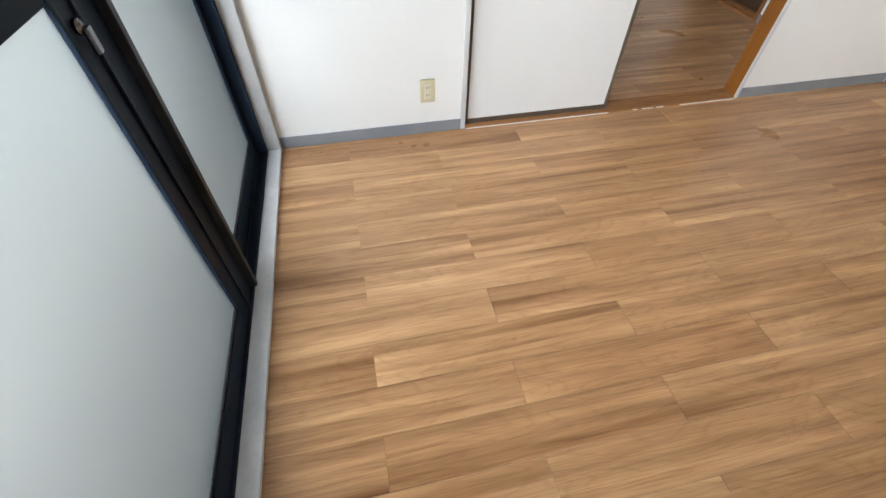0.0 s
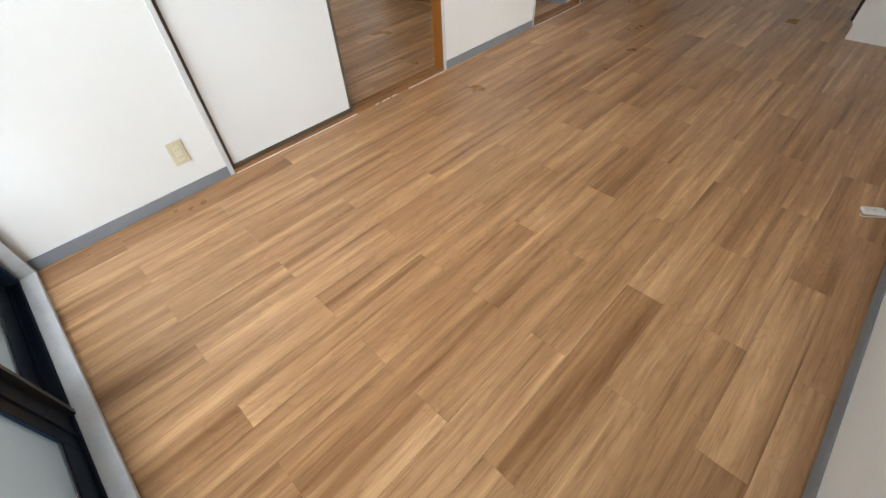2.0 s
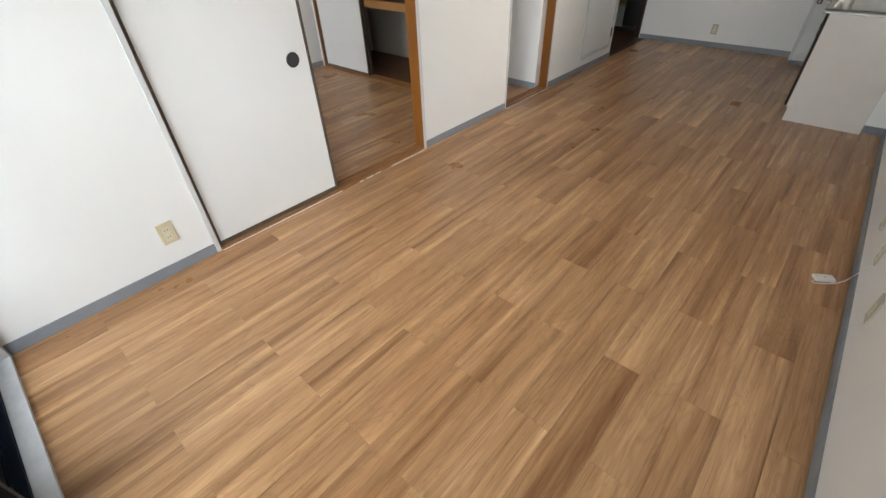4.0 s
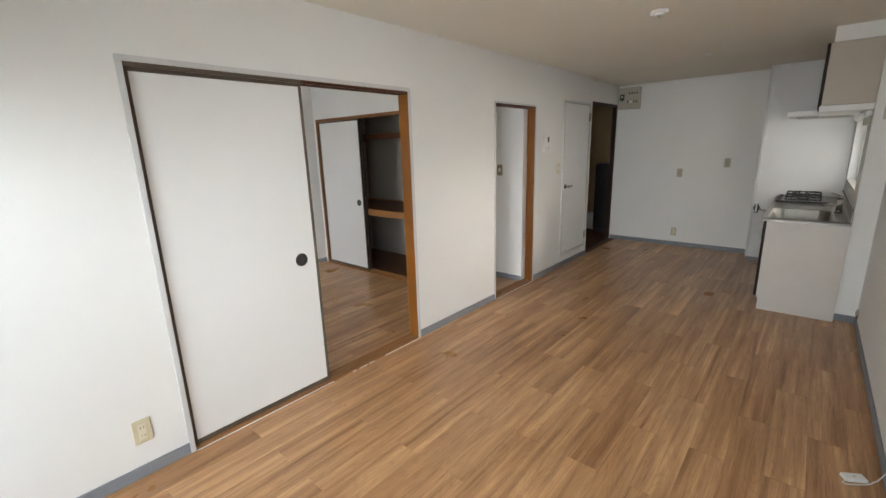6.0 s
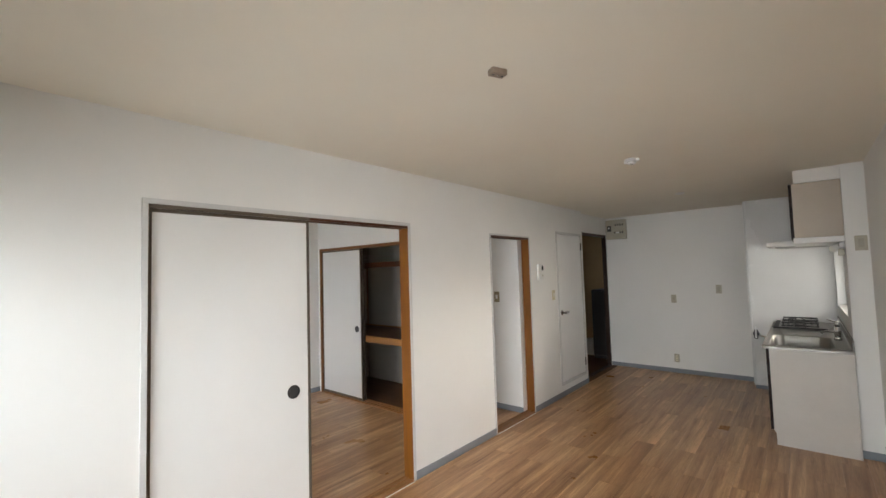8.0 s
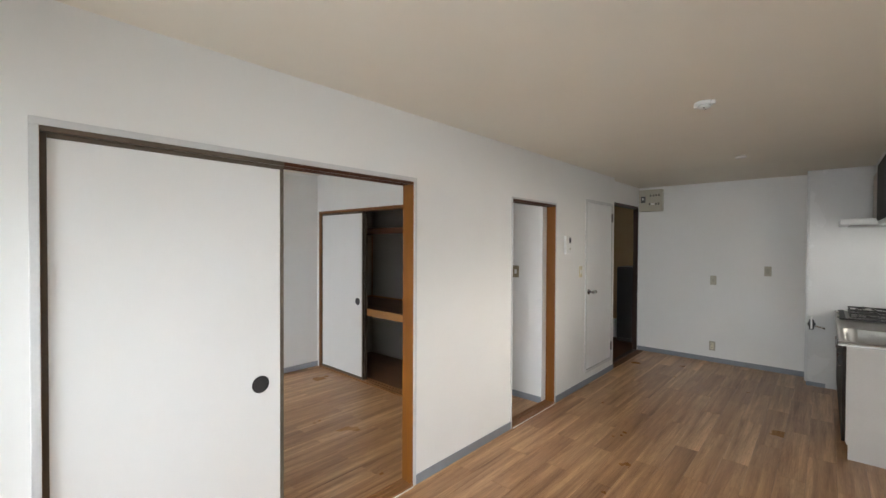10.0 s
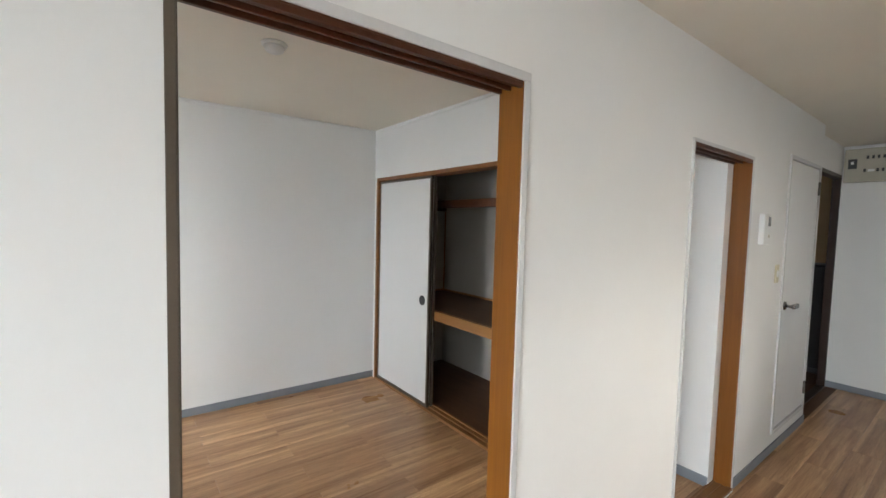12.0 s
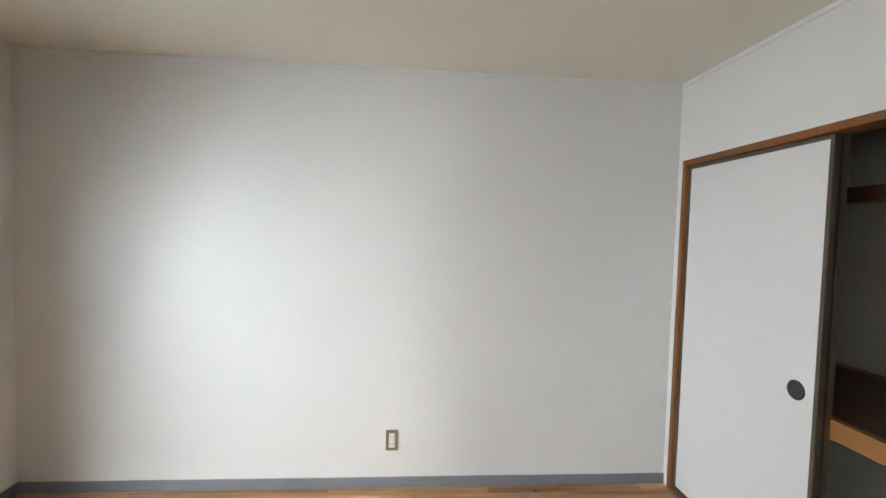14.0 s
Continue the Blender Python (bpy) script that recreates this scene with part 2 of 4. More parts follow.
DOORPAINT = grained("white_door_laminate", (0.70, 0.70, 0.69), (0.76, 0.76, 0.75), 0.42, 160, 3, 0.04)
IVORY = grained("ivory_plastic", (0.55, 0.49, 0.32), (0.62, 0.56, 0.38), 0.35, 120, 8, 0.0)
CREAM = grained("cream_plastic", (0.62, 0.57, 0.42), (0.68, 0.63, 0.48), 0.35, 120, 8, 0.0)
BEIGE = grained("beige_plastic", (0.40, 0.37, 0.29), (0.47, 0.435, 0.35), 0.4, 120, 8, 0.0)
TAUPE = grained("taupe_plastic", (0.34, 0.31, 0.25), (0.40, 0.37, 0.30), 0.4, 120, 8, 0.0)
BRONZE = grained("bronze_plate", (0.22, 0.18, 0.11), (0.29, 0.24, 0.15), 0.35, 120, 8, 0.0, 0.4)
WHITE = grained("white_plastic", (0.70, 0.70, 0.68), (0.76, 0.76, 0.74), 0.35, 120, 8, 0.0)
DARK = grained("dark_plastic", (0.03, 0.03, 0.03), (0.05, 0.05, 0.05), 0.4, 120, 8, 0.0)
TAN = grained("aged_tan_plastic", (0.25, 0.19, 0.145), (0.31, 0.24, 0.185), 0.45, 120, 8, 0.0)
SCREEN = grained("grey_screen", (0.05, 0.055, 0.06), (0.07, 0.075, 0.08), 0.15, 120, 8, 0.0)
MILKY = milky("milky_plastic", (0.86, 0.86, 0.83))
CHROME = grained("chrome", (0.62, 0.61, 0.60), (0.70, 0.69, 0.68), 0.18, 120, 10, 0.0, 1.0)
STEEL = grained("brushed_steel", (0.27, 0.258, 0.24), (0.34, 0.327, 0.305), 0.40, 160, 8, 0.05, 1.0)
# Chrome with the dark room it mirrors put into its base colour.
LEVER = grained("dark_reflecting_chrome", (0.24, 0.235, 0.23), (0.32, 0.315, 0.31), 0.24, 120, 10, 0.0, 1.0)
HINGE = grained("dark_hinge_metal", (0.10, 0.09, 0.08), (0.15, 0.14, 0.12), 0.4, 120, 10, 0.0, 0.8)
LOCK = grained("dark_lock_metal", (0.16, 0.165, 0.18), (0.22, 0.225, 0.24), 0.22, 120, 10, 0.0, 0.9)
LAMINATE = grained("cream_laminate", (0.54, 0.505, 0.465), (0.60, 0.565, 0.52), 0.4, 120, 4, 0.03)
CABINET_DARK = grained("dark_brown_laminate", (0.020, 0.013, 0.010), (0.030, 0.020, 0.015), 0.5, 120, 5, 0.03, 0.0, 0.05, 0.15)
WALLCAB = grained("beige_laminate", (0.43, 0.37, 0.30), (0.48, 0.42, 0.34), 0.42, 120, 4, 0.03)
PANEL = grained("white_wall_panel", (0.57, 0.565, 0.55), (0.63, 0.625, 0.61), 0.26, 60, 2, 0.03)
CAST = grained("cast_iron", (0.02, 0.02, 0.02), (0.035, 0.035, 0.035), 0.55, 200, 10, 0.15)
HALLWOOD = wood("dark_hall_timber", (0.022, 0.010, 0.006), (0.042, 0.018, 0.010), 0.4, 2)
CONCRETE = grained("grey_concrete", (0.34, 0.335, 0.32), (0.42, 0.415, 0.40), 0.85, 40, 1.5, 0.2)
HALLPAINT = grained("tan_hall_wall", (0.54, 0.38, 0.20), (0.60, 0.43, 0.23), 0.6, 120, 3, 0.05)
CORD = grained("white_cord", (0.62, 0.61, 0.58), (0.70, 0.69, 0.66), 0.5, 120, 8, 0.0)


# ---- mesh helpers ----
def mesh_of(name, bm, material):
    me = bpy.data.meshes.new(name)
    bmesh.ops.recalc_face_normals(bm, faces=bm.faces[:])
    bm.to_mesh(me)
    bm.free()
    me.materials.append(material)
    return me


def thing(name, x, y, z, label, category, group="", kind="", turn=0):
    ob = new(name)
    ob.matrix_world = pose(x, y, z, 0, 0, turn)
    return tagged(ob, label, category, group, kind)


def part(name, bm, material, parent, label="", smooth=False):
    """One mesh object under a thing or a part; its bmesh is in the parent's space."""
    ob = new(name, mesh_of(name, bm, material))
    ob.parent = parent
    if smooth:
        for p in ob.data.polygons:
            p.use_smooth = p.area < 0.02
    return tagged(ob, label)


def structure(name, bm, material, label, category):
    return tagged(new(name, mesh_of(name, bm, material)), label, category, "", "structure")


def box(x0, x1, y0, y1, z0, z1, bevel=0.0, segments=2, bm=None):
    b = bm or bmesh.new()
    made = bmesh.ops.create_cube(b, size=1.0, matrix=Matrix.Translation(((x0 + x1) / 2, (y0 + y1) / 2, (z0 + z1) / 2)) @ Matrix.Diagonal((abs(x1 - x0), abs(y1 - y0), abs(z1 - z0), 1)))
    if bevel:
        edges = {e for v in made["verts"] for e in v.link_edges}
        bmesh.ops.bevel(b, geom=list(edges), offset=bevel, segments=segments, affect='EDGES', profile=0.6)
    return b


def cylinder(at, way, r0, r1, length, sides=24, bevel=0.0, bm=None):
    b = bm or bmesh.new()
    turn = Vector(way).normalized().to_track_quat('Z', 'Y').to_matrix().to_4x4()
    m = Matrix.Translation(Vector(at) + Vector(way).normalized() * length / 2) @ turn
    made = bmesh.ops.create_cone(b, cap_ends=True, segments=sides, radius1=r0, radius2=r1, depth=length, matrix=m)
    if bevel:
        edges = {e for v in made["verts"] for e in v.link_edges if len(e.link_faces) == 2 and any(len(f.verts) > 4 for f in e.link_faces)}
        bmesh.ops.bevel(b, geom=list(edges), offset=bevel, segments=2, affect='EDGES')
    return b


def ring(at, way, r_in, r_out, depth, sides=32):
    """A flat ring that faces the way given."""
    b = bmesh.new()
    turn = Matrix.Translation(at) @ Vector(way).normalized().to_track_quat('Z', 'Y').to_matrix().to_4x4()
    profile = ((r_in, 0), (r_in, depth * 0.7), ((r_in + r_out) / 2, depth), (r_out, depth * 0.5), (r_out, 0))
    rows = [[b.verts.new(turn @ Vector((r * math.cos(a), r * math.sin(a), h))) for r, h in profile] for a in (2 * math.pi * i / sides for i in range(sides))]
    for i in range(sides):
        p, q = rows[i], rows[(i + 1) % sides]
        for j in range(len(profile)):
            k = (j + 1) % len(profile)
            b.faces.new((p[j], q[j], q[k], p[k]))
    return b


def tube(points, radius, sides=8, bm=None):
    """A round bar along a line of points."""
    b = bm or bmesh.new()
    pts = [Vector(p) for p in points]
    rows = []
    for i, p in enumerate(pts):
        way = (pts[min(i + 1, len(pts) - 1)] - pts[max(i - 1, 0)]).normalized()
        q = way.to_track_quat('Z', 'Y')
        rows.append([b.verts.new(p + q @ Vector((radius * math.cos(2 * math.pi * k / sides), radius * math.sin(2 * math.pi * k / sides), 0))) for k in range(sides)])
    for r0, r1 in zip(rows, rows[1:]):
        for k in range(sides):
            b.faces.new((r0[k], r0[(k + 1) % sides], r1[(k + 1) % sides], r1[k]))
    b.faces.new(rows[0][::-1])
    b.faces.new(rows[-1])
    return b


def pierced(axis, face, back, u0, u1, z0, z1, holes=()):
    """A wall with thickness and openings through it. axis 'y': the wall runs along x, from face to back in y."""
    us = sorted({u0, u1, *[h[0] for h in holes], *[h[1] for h in holes]})
    zs = sorted({z0, z1, *[h[2] for h in holes], *[h[3] for h in holes]})
    solid = {}
    for i in range(len(us) - 1):
        for j in range(len(zs) - 1):
            cu, cz = (us[i] + us[i + 1]) / 2, (zs[j] + zs[j + 1]) / 2
            solid[i, j] = not any(h[0] < cu < h[1] and h[2] < cz < h[3] for h in holes)
    b = bmesh.new()
    verts = {}

    def v(i, j, side):
        if (i, j, side) not in verts:
            d = face if side == 0 else back
            verts[i, j, side] = b.verts.new((us[i], d, zs[j]) if axis == 'y' else (d, us[i], zs[j]))
        return verts[i, j, side]

    for (i, j), full in solid.items():
        if not full:
            continue
        for side in (0, 1):
            b.faces.new((v(i, j, side), v(i + 1, j, side), v(i + 1, j + 1, side), v(i, j + 1, side)))
        for (ni, nj), (a, c) in {(i - 1, j): ((i, j), (i, j + 1)), (i + 1, j): ((i + 1, j), (i + 1, j + 1)), (i, j - 1): ((i, j), (i + 1, j)), (i, j + 1): ((i, j + 1), (i + 1, j + 1))}.items():
            if not solid.get((ni, nj), False):
                b.faces.new((v(*a, 0), v(*c, 0), v(*c, 1), v(*a, 1)))
    return b


# ---- large structure ----
structure("wall_partition", pierced('y', 0, T, -0.14, END, 0, CEIL2 + 0.1, [(F0 + 0.02, F1 - 0.02, 0, FH - 0.02), (D0 + 0.008, D1 - 0.008, 0, DH - 0.008), (B0 + 0.02, B1 - 0.02, BZ0 + 0.02, BZ1 - 0.02)]), WALLPAPER, "white papered partition with two door openings and a door", "wall")
structure("wall_hall", pierced('y', HALL, HALL + 0.05, END, EAST, 0, CEIL2 + 0.1, [(H0, H1, 0, HH)]), WALLPAPER, "white papered wall above the dark hall opening", "wall")
structure("wall_east", pierced('x', EAST, EAST + 0.12, SOUTH - 0.2, HALL + 0.05, 0, CEIL2 + 0.1), WALLPAPER, "white papered end wall with switches and sockets", "wall")
structure("wall_south", pierced('y', SOUTH, SOUTH - 0.15, -0.14, JOG, 0, CEIL + 0.1), WALLPAPER, "white papered long wall with sockets", "wall")
structure("wall_kitchen", pierced('y', KITCHEN, KITCHEN - 0.29, JOG, EAST, 0, CEIL + 0.1, [(K0, K1, KZ0, KZ1)]), WALLPAPER, "white kitchen wall with a frosted window", "wall")
structure("wall_window_living", pierced('x', 0, -0.14, SOUTH - 0.15, 0, 0, CEIL + 0.1, [(W0, W1, 0, WH)]), WALLPAPER, "white wall with the balcony window", "wall")
structure("wall_window_second", pierced('x', 0.05, -0.14, T, NORTH2 + 0.12, 0, CEIL2 + 0.1, [(V0, V1, 0, VH)]), WALLPAPER, "white wall with the window of the second room", "wall")
structure("wall_north", pierced('y', NORTH2, NORTH2 + 0.12, 0, ALCOVE_E + 0.17, 0, CEIL2 + 0.1), WALLPAPER, "plain white papered wall lit from the window", "wall")
structure("wall_closet", pierced('x', CLOSET, CLOSET + 0.10, ALCOVE, NORTH2, 0, CEIL2 + 0.1, [(1.064, 2.72, 0, 1.915)]), WALLPAPER, "white papered wall around the open closet", "wall")
structure("wall_alcove_north", pierced('y', ALCOVE, ALCOVE + 0.09, CLOSET + 0.10, ALCOVE_E, 0, CEIL2 + 0.1), WALLPAPER, "white papered side wall of the alcove", "wall")
structure("wall_alcove_east", pierced('x', ALCOVE_E, ALCOVE_E + 0.1, T, ALCOVE + 0.09, 0, CEIL2 + 0.1), WALLPAPER, "white papered end wall of the alcove", "wall")
structure("wall_closet_back", pierced('x', ALCOVE_E + 0.07, ALCOVE_E + 0.17, ALCOVE + 0.09, NORTH2, 0, CEIL2 + 0.1), WALLPAPER, "plain wall behind the closet", "wall")
# Unseen wall and ceiling, added to stop sky light leaking through the door gap.
structure("wall_behind_door", pierced('y', 1.5, 1.62, ALCOVE_E + 0.1, END, 0, CEIL2), WALLPAPER, "plain unseen wall added behind the hinged door to keep sky light out", "wall")
structure("ceiling_behind_door", box(ALCOVE_E + 0.17, END, T, 1.62, CEIL2, CEIL2 + 0.1), CEILING, "plain unseen ceiling added behind the hinged door to keep sky light out", "ceiling")
structure("wall_stub", box(7.0, EAST, KITCHEN, -1.79, 0, CEIL + 0.05), PANEL, "glossy white panelled stub wall beside the stove", "wall")
structure("ceiling_living", box(-0.14, EAST + 0.1, SOUTH - 0.15, 0, CEIL, CEIL + 0.1), CEILING, "cream papered ceiling of the living room", "ceiling")
structure("ceiling_hall", box(END, 8.7, 0, 1.7, CEIL, CEIL + 0.1), CEILING, "dim ceiling of the hall", "ceiling")
structure("ceiling_second", box(-0.14, ALCOVE_E + 0.17, T, NORTH2 + 0.12, CEIL2, CEIL2 + 0.1), CEILING, "cream papered ceiling of the second room", "ceiling")

structure("ground", box(-400, 400, -400, 400, -0.40, -0.30), CONCRETE, "grey concrete ground outside the windows", "ground")

# hall beyond the dark opening
structure("wall_hall_end", pierced('x', 8.55, 8.67, HALL + 0.05, 1.7, 0, CEIL), HALLPAINT, "tan painted end wall of the dark hall", "wall")
structure("wall_hall_north", pierced('y', 1.5, 1.62, END, 8.55, 0, CEIL), WALLPAPER, "dim side wall of the hall", "wall")
structure("wall_hall_south", pierced('y', HALL + 0.05, HALL - 0.03, EAST + 0.12, 8.67, 0, CEIL), WALLPAPER, "dim side wall of the hall", "wall")
structure("wall_hall_west", pierced('x', END, END - 0.1, HALL + 0.05, 1.62, 0, CEIL), WALLPAPER, "dim back wall of the hall", "wall")

floor_living = structure("floor_living", box(-0.14, EAST + 0.12, SOUTH - 0.15, 0.0, -0.10, -0.003), SUBFLOOR, "oak-look vinyl plank floor of the living room", "floor")
floor_second = structure("floor_second", box(-0.14, ALCOVE_E + 0.17, 0.0, NORTH2 + 0.1, -0.10, -0.003), SUBFLOOR, "oak-look vinyl plank floor of the second room", "floor")
floor_hall = structure("floor_hall", box(ALCOVE_E + 0.17, 8.67, 0.0, 1.7, -0.10, -0.001), PLYWOOD, "dark brown floor of the hall", "floor")


def skirting(name, axis, face, out, u0, u1, height=0.062):
    d0, d1 = face, face + out * 0.009
    b = box(u0, u1, d0, d1, 0, height, 0.003) if axis == 'y' else box(d0, d1, u0, u1, 0, height, 0.003)
    return structure(name, b, BASEBOARD, "grey vinyl skirting along the wall", "skirting")


skirting("baseboard_partition_west", 'y', 0, -1, 0.0, F0)
skirting("baseboard_partition_middle", 'y', 0, -1, F1, D0)
skirting("baseboard_partition_east", 'y', 0, -1, D1, END)
skirting("baseboard_east", 'x', EAST, -1, -1.79, HALL)
skirting("baseboard_south", 'y', SOUTH, 1, 0, JOG)
skirting("baseboard_jog", 'x', JOG, -1, SOUTH + 0.009, KITCHEN + 0.02)
skirting("baseboard_stub", 'x', 7.0, -1, -1.95, -1.79, 0.045)
skirting("baseboard_north", 'y', NORTH2, -1, 0, CLOSET)
skirting("baseboard_second_west", 'x', 0.05, 1, V1 + 0.05, NORTH2 - 0.009)
skirting("baseboard_alcove_east", 'x', ALCOVE_E, -1, T, ALCOVE)
skirting("baseboard_alcove_north", 'y', ALCOVE, -1, CLOSET + 0.1, ALCOVE_E - 0.009)
skirting("baseboard_closet", 'x', CLOSET, -1, ALCOVE, 1.055)
structure("trim_stub_corner", box(6.985, 7.005, -1.80, -1.775, 0.045, CEIL, 0.004), TRIM, "white corner strip on the stub wall", "trim")
for name, b in (("cornice_north", box(0, CLOSET, NORTH2 - 0.010, NORTH2, CEIL2 - 0.024, CEIL2, 0.004)), ("cornice_closet", box(CLOSET - 0.010, CLOSET, ALCOVE, NORTH2 - 0.010, CEIL2 - 0.024, CEIL2, 0.004))):
    structure(name, b, WALLPAPER, "narrow cream ceiling moulding", "trim")


# ---- openings ----
def cased_opening(name, x0, x1, h, label, w, strip, edges):
    """Timber jambs and grooved head in the partition, with a painted trim on the living-room side."""
    o = thing(name, 0, 0, 0, label, "door frame", kind="structure")
    part("trim_side", box(x0, x0 + w, -0.009, 0.004, 0, h - w, 0.003), TRIM, o, "thin pale grey painted trim")
    part("trim_side", box(x1 - w, x1, -0.009, 0.004, 0, h - w, 0.003), TRIM, o, "thin pale grey painted trim")
    part("trim_head", box(x0, x1, -0.009, 0.004, h - w, h, 0.003), TRIM, o, "thin pale grey painted trim")
    part("jamb", box(x0 + w - 0.014, x0 + w + 0.002, -0.004, T + 0.004, 0, h - w, 0.003), JAMB, o)
    part("jamb", box(x1 - w - 0.003, x1 - w + 0.013, -0.004, T + 0.004, 0, h - w, 0.003), JAMB, o)
    a, c = x0 + w + 0.002, x1 - w - 0.003
    head = box(a, c, -0.004, T + 0.004, h - w - 0.004, h - w + 0.005, 0.002)
    for y0, y1 in ((-0.004, 0.012), (0.044, 0.052), (T - 0.008, T + 0.004)):
        box(a, c, y0, y1, h - w - 0.018, h - w - 0.004, 0.002, bm=head)
    part("head_rail", head, RAIL, o, "dark brown grooved head rail")
    sill = box(a, c, -0.012, T + 0.006, 0, 0.010, 0.002)
    for y0, y1 in ((-0.012, 0.014), (0.044, 0.052), (T - 0.008, T + 0.006)):
        box(a, c, y0, y1, 0.010, 0.017, 0.002, bm=sill)
    part("floor_track", sill, TRACK, o, "worn brown grooved floor track")
    if strip:
        part("head_strip", box(a, a + strip, -0.006, 0.012, h - w - 0.019, h - w, 0.002), LACQUER, o, "dark grey lacquered head strip")
    for e0, e1 in edges:
        part("floor_edge", box(e0, e1, -0.0165, -0.0125, 0, 0.006, 0.001), PAPER, o, "worn pale sealant line")
    return o


cased_opening("door_frame_sliding", F0, F1, FH, "orange-brown varnished timber frame of the sliding door opening", 0.026, 0.85, ((F0 + 0.03, 1.86), (2.02, 2.05), (2.08, 2.15), (2.17, 2.22), (2.33, F1 - 0.03)))
cased_opening("door_frame_narrow", D0, D1, DH, "orange-brown varnished timber frame of a narrow doorway", 0.016, 0, ((D0 + 0.02, D1 - 0.02),))

hall_frame = thing("door_frame_hall", 0, 0, 0, "dark brown timber frame of the hall opening", "door frame", kind="structure")
part("jamb", box(H1 - 0.022, H1 + 0.006, HALL - 0.008, HALL + 0.055, 0, HH, 0.003), HALLWOOD, hall_frame)
part("jamb", box(H0 - 0.006, H0 + 0.022, HALL - 0.008, HALL + 0.055, 0, HH, 0.003), HALLWOOD, hall_frame)
part("head", box(H0 - 0.004, H1 + 0.004, HALL - 0.008, HALL + 0.055, HH - 0.002, HH + 0.035, 0.003), HALLWOOD, hall_frame)
part("threshold", box(H0 + 0.022, H1 - 0.022, HALL - 0.008, HALL + 0.055, 0, 0.014, 0.003), HALLWOOD, hall_frame)


def fusuma(name, x, y, width, height, label, side, pull=True, turn=0, edge=LACQUER):
    """A papered sliding panel in a dark lacquered frame; its width runs along its own x."""
    o = thing(name, x, y, 0.014, label, "sliding door", turn=turn)
    w = 0.018
    part("paper_panel", box(w, width - w, -0.010, 0.010, 0.029, height - w), PAPER, o, "off-white paper covering")
    part("stile", box(0, w, -0.013, 0.013, 0, height, 0.002), edge, o)
    part("stile", box(width - w, width, -0.013, 0.013, 0, height, 0.002), edge, o)
    part("rail", box(w, width - w, -0.013, 0.013, 0, 0.029, 0.002), edge, o)
    part("rail", box(w, width - w, -0.013, 0.013, height - w, height, 0.002), edge, o)
    if pull:
        px = side
        p = part("finger_pull", ring((px, -0.010, 0.872), (0, -1, 0), 0.031, 0.040, 0.006), BLACK, o, "round black finger pull", True)
        part("pull_cup", cylinder((px, -0.009, 0.872), (0, -1, 0), 0.032, 0.032, 0.003, 28), DARK, p)
    return o


fusuma("sliding_door", F0 + 0.028, 0.028, 0.856, FH - 0.058, "off-white papered sliding door with a dark frame", 0.743)
fusuma("sliding_door", F0 + 0.034, 0.067, 0.856, FH - 0.058, "off-white papered sliding door behind the front one", 0.12, False)

# hinged door in the partition
door = thing("door_hinged", 0, 0, 0, "white flush hinged door, closed, with a lever handle", "door", kind="structure")
part("frame_side", box(B0, B0 + 0.026, -0.010, 0.09, BZ0, BZ1, 0.003), TRIM, door)
part("frame_side", box(B1 - 0.026, B1, -0.010, 0.09, BZ0, BZ1, 0.003), TRIM, door)
part("frame_head", box(B0 + 0.026, B1 - 0.026, -0.010, 0.09, BZ1 - 0.026, BZ1, 0.003), TRIM, door)
part("frame_foot", box(B0 + 0.026, B1 - 0.026, -0.014, 0.09, BZ0, BZ0 + 0.03, 0.003), TRIM, door)
leaf = part("door_leaf", box(B0 + 0.033, B1 - 0.033, -0.005, 0.030, BZ0 + 0.037, BZ1 - 0.033, 0.003), DOORPAINT, door, "flat white laminate leaf")
hb = cylinder((B0 + 0.085, -0.004, 1.02), (0, -1, 0), 0.031, 0.028, 0.012, 24, 0.002)
cylinder((B0 + 0.085, -0.010, 1.02), (0, -1, 0), 0.010, 0.010, 0.045, 16, bm=hb)
part("handle", hb, LEVER, leaf, "chrome lever handle", True)
part("lever", box(B0 + 0.070, B0 + 0.172, -0.070, -0.048, 1.004, 1.038, 0.009), LEVER, leaf, "chrome lever handle")
for z in (0.31, 1.86):
    part("hinge", box(B1 - 0.036, B1 - 0.016, -0.017, -0.003, z - 0.05, z + 0.05, 0.003), HINGE, door, "dark metal hinge")

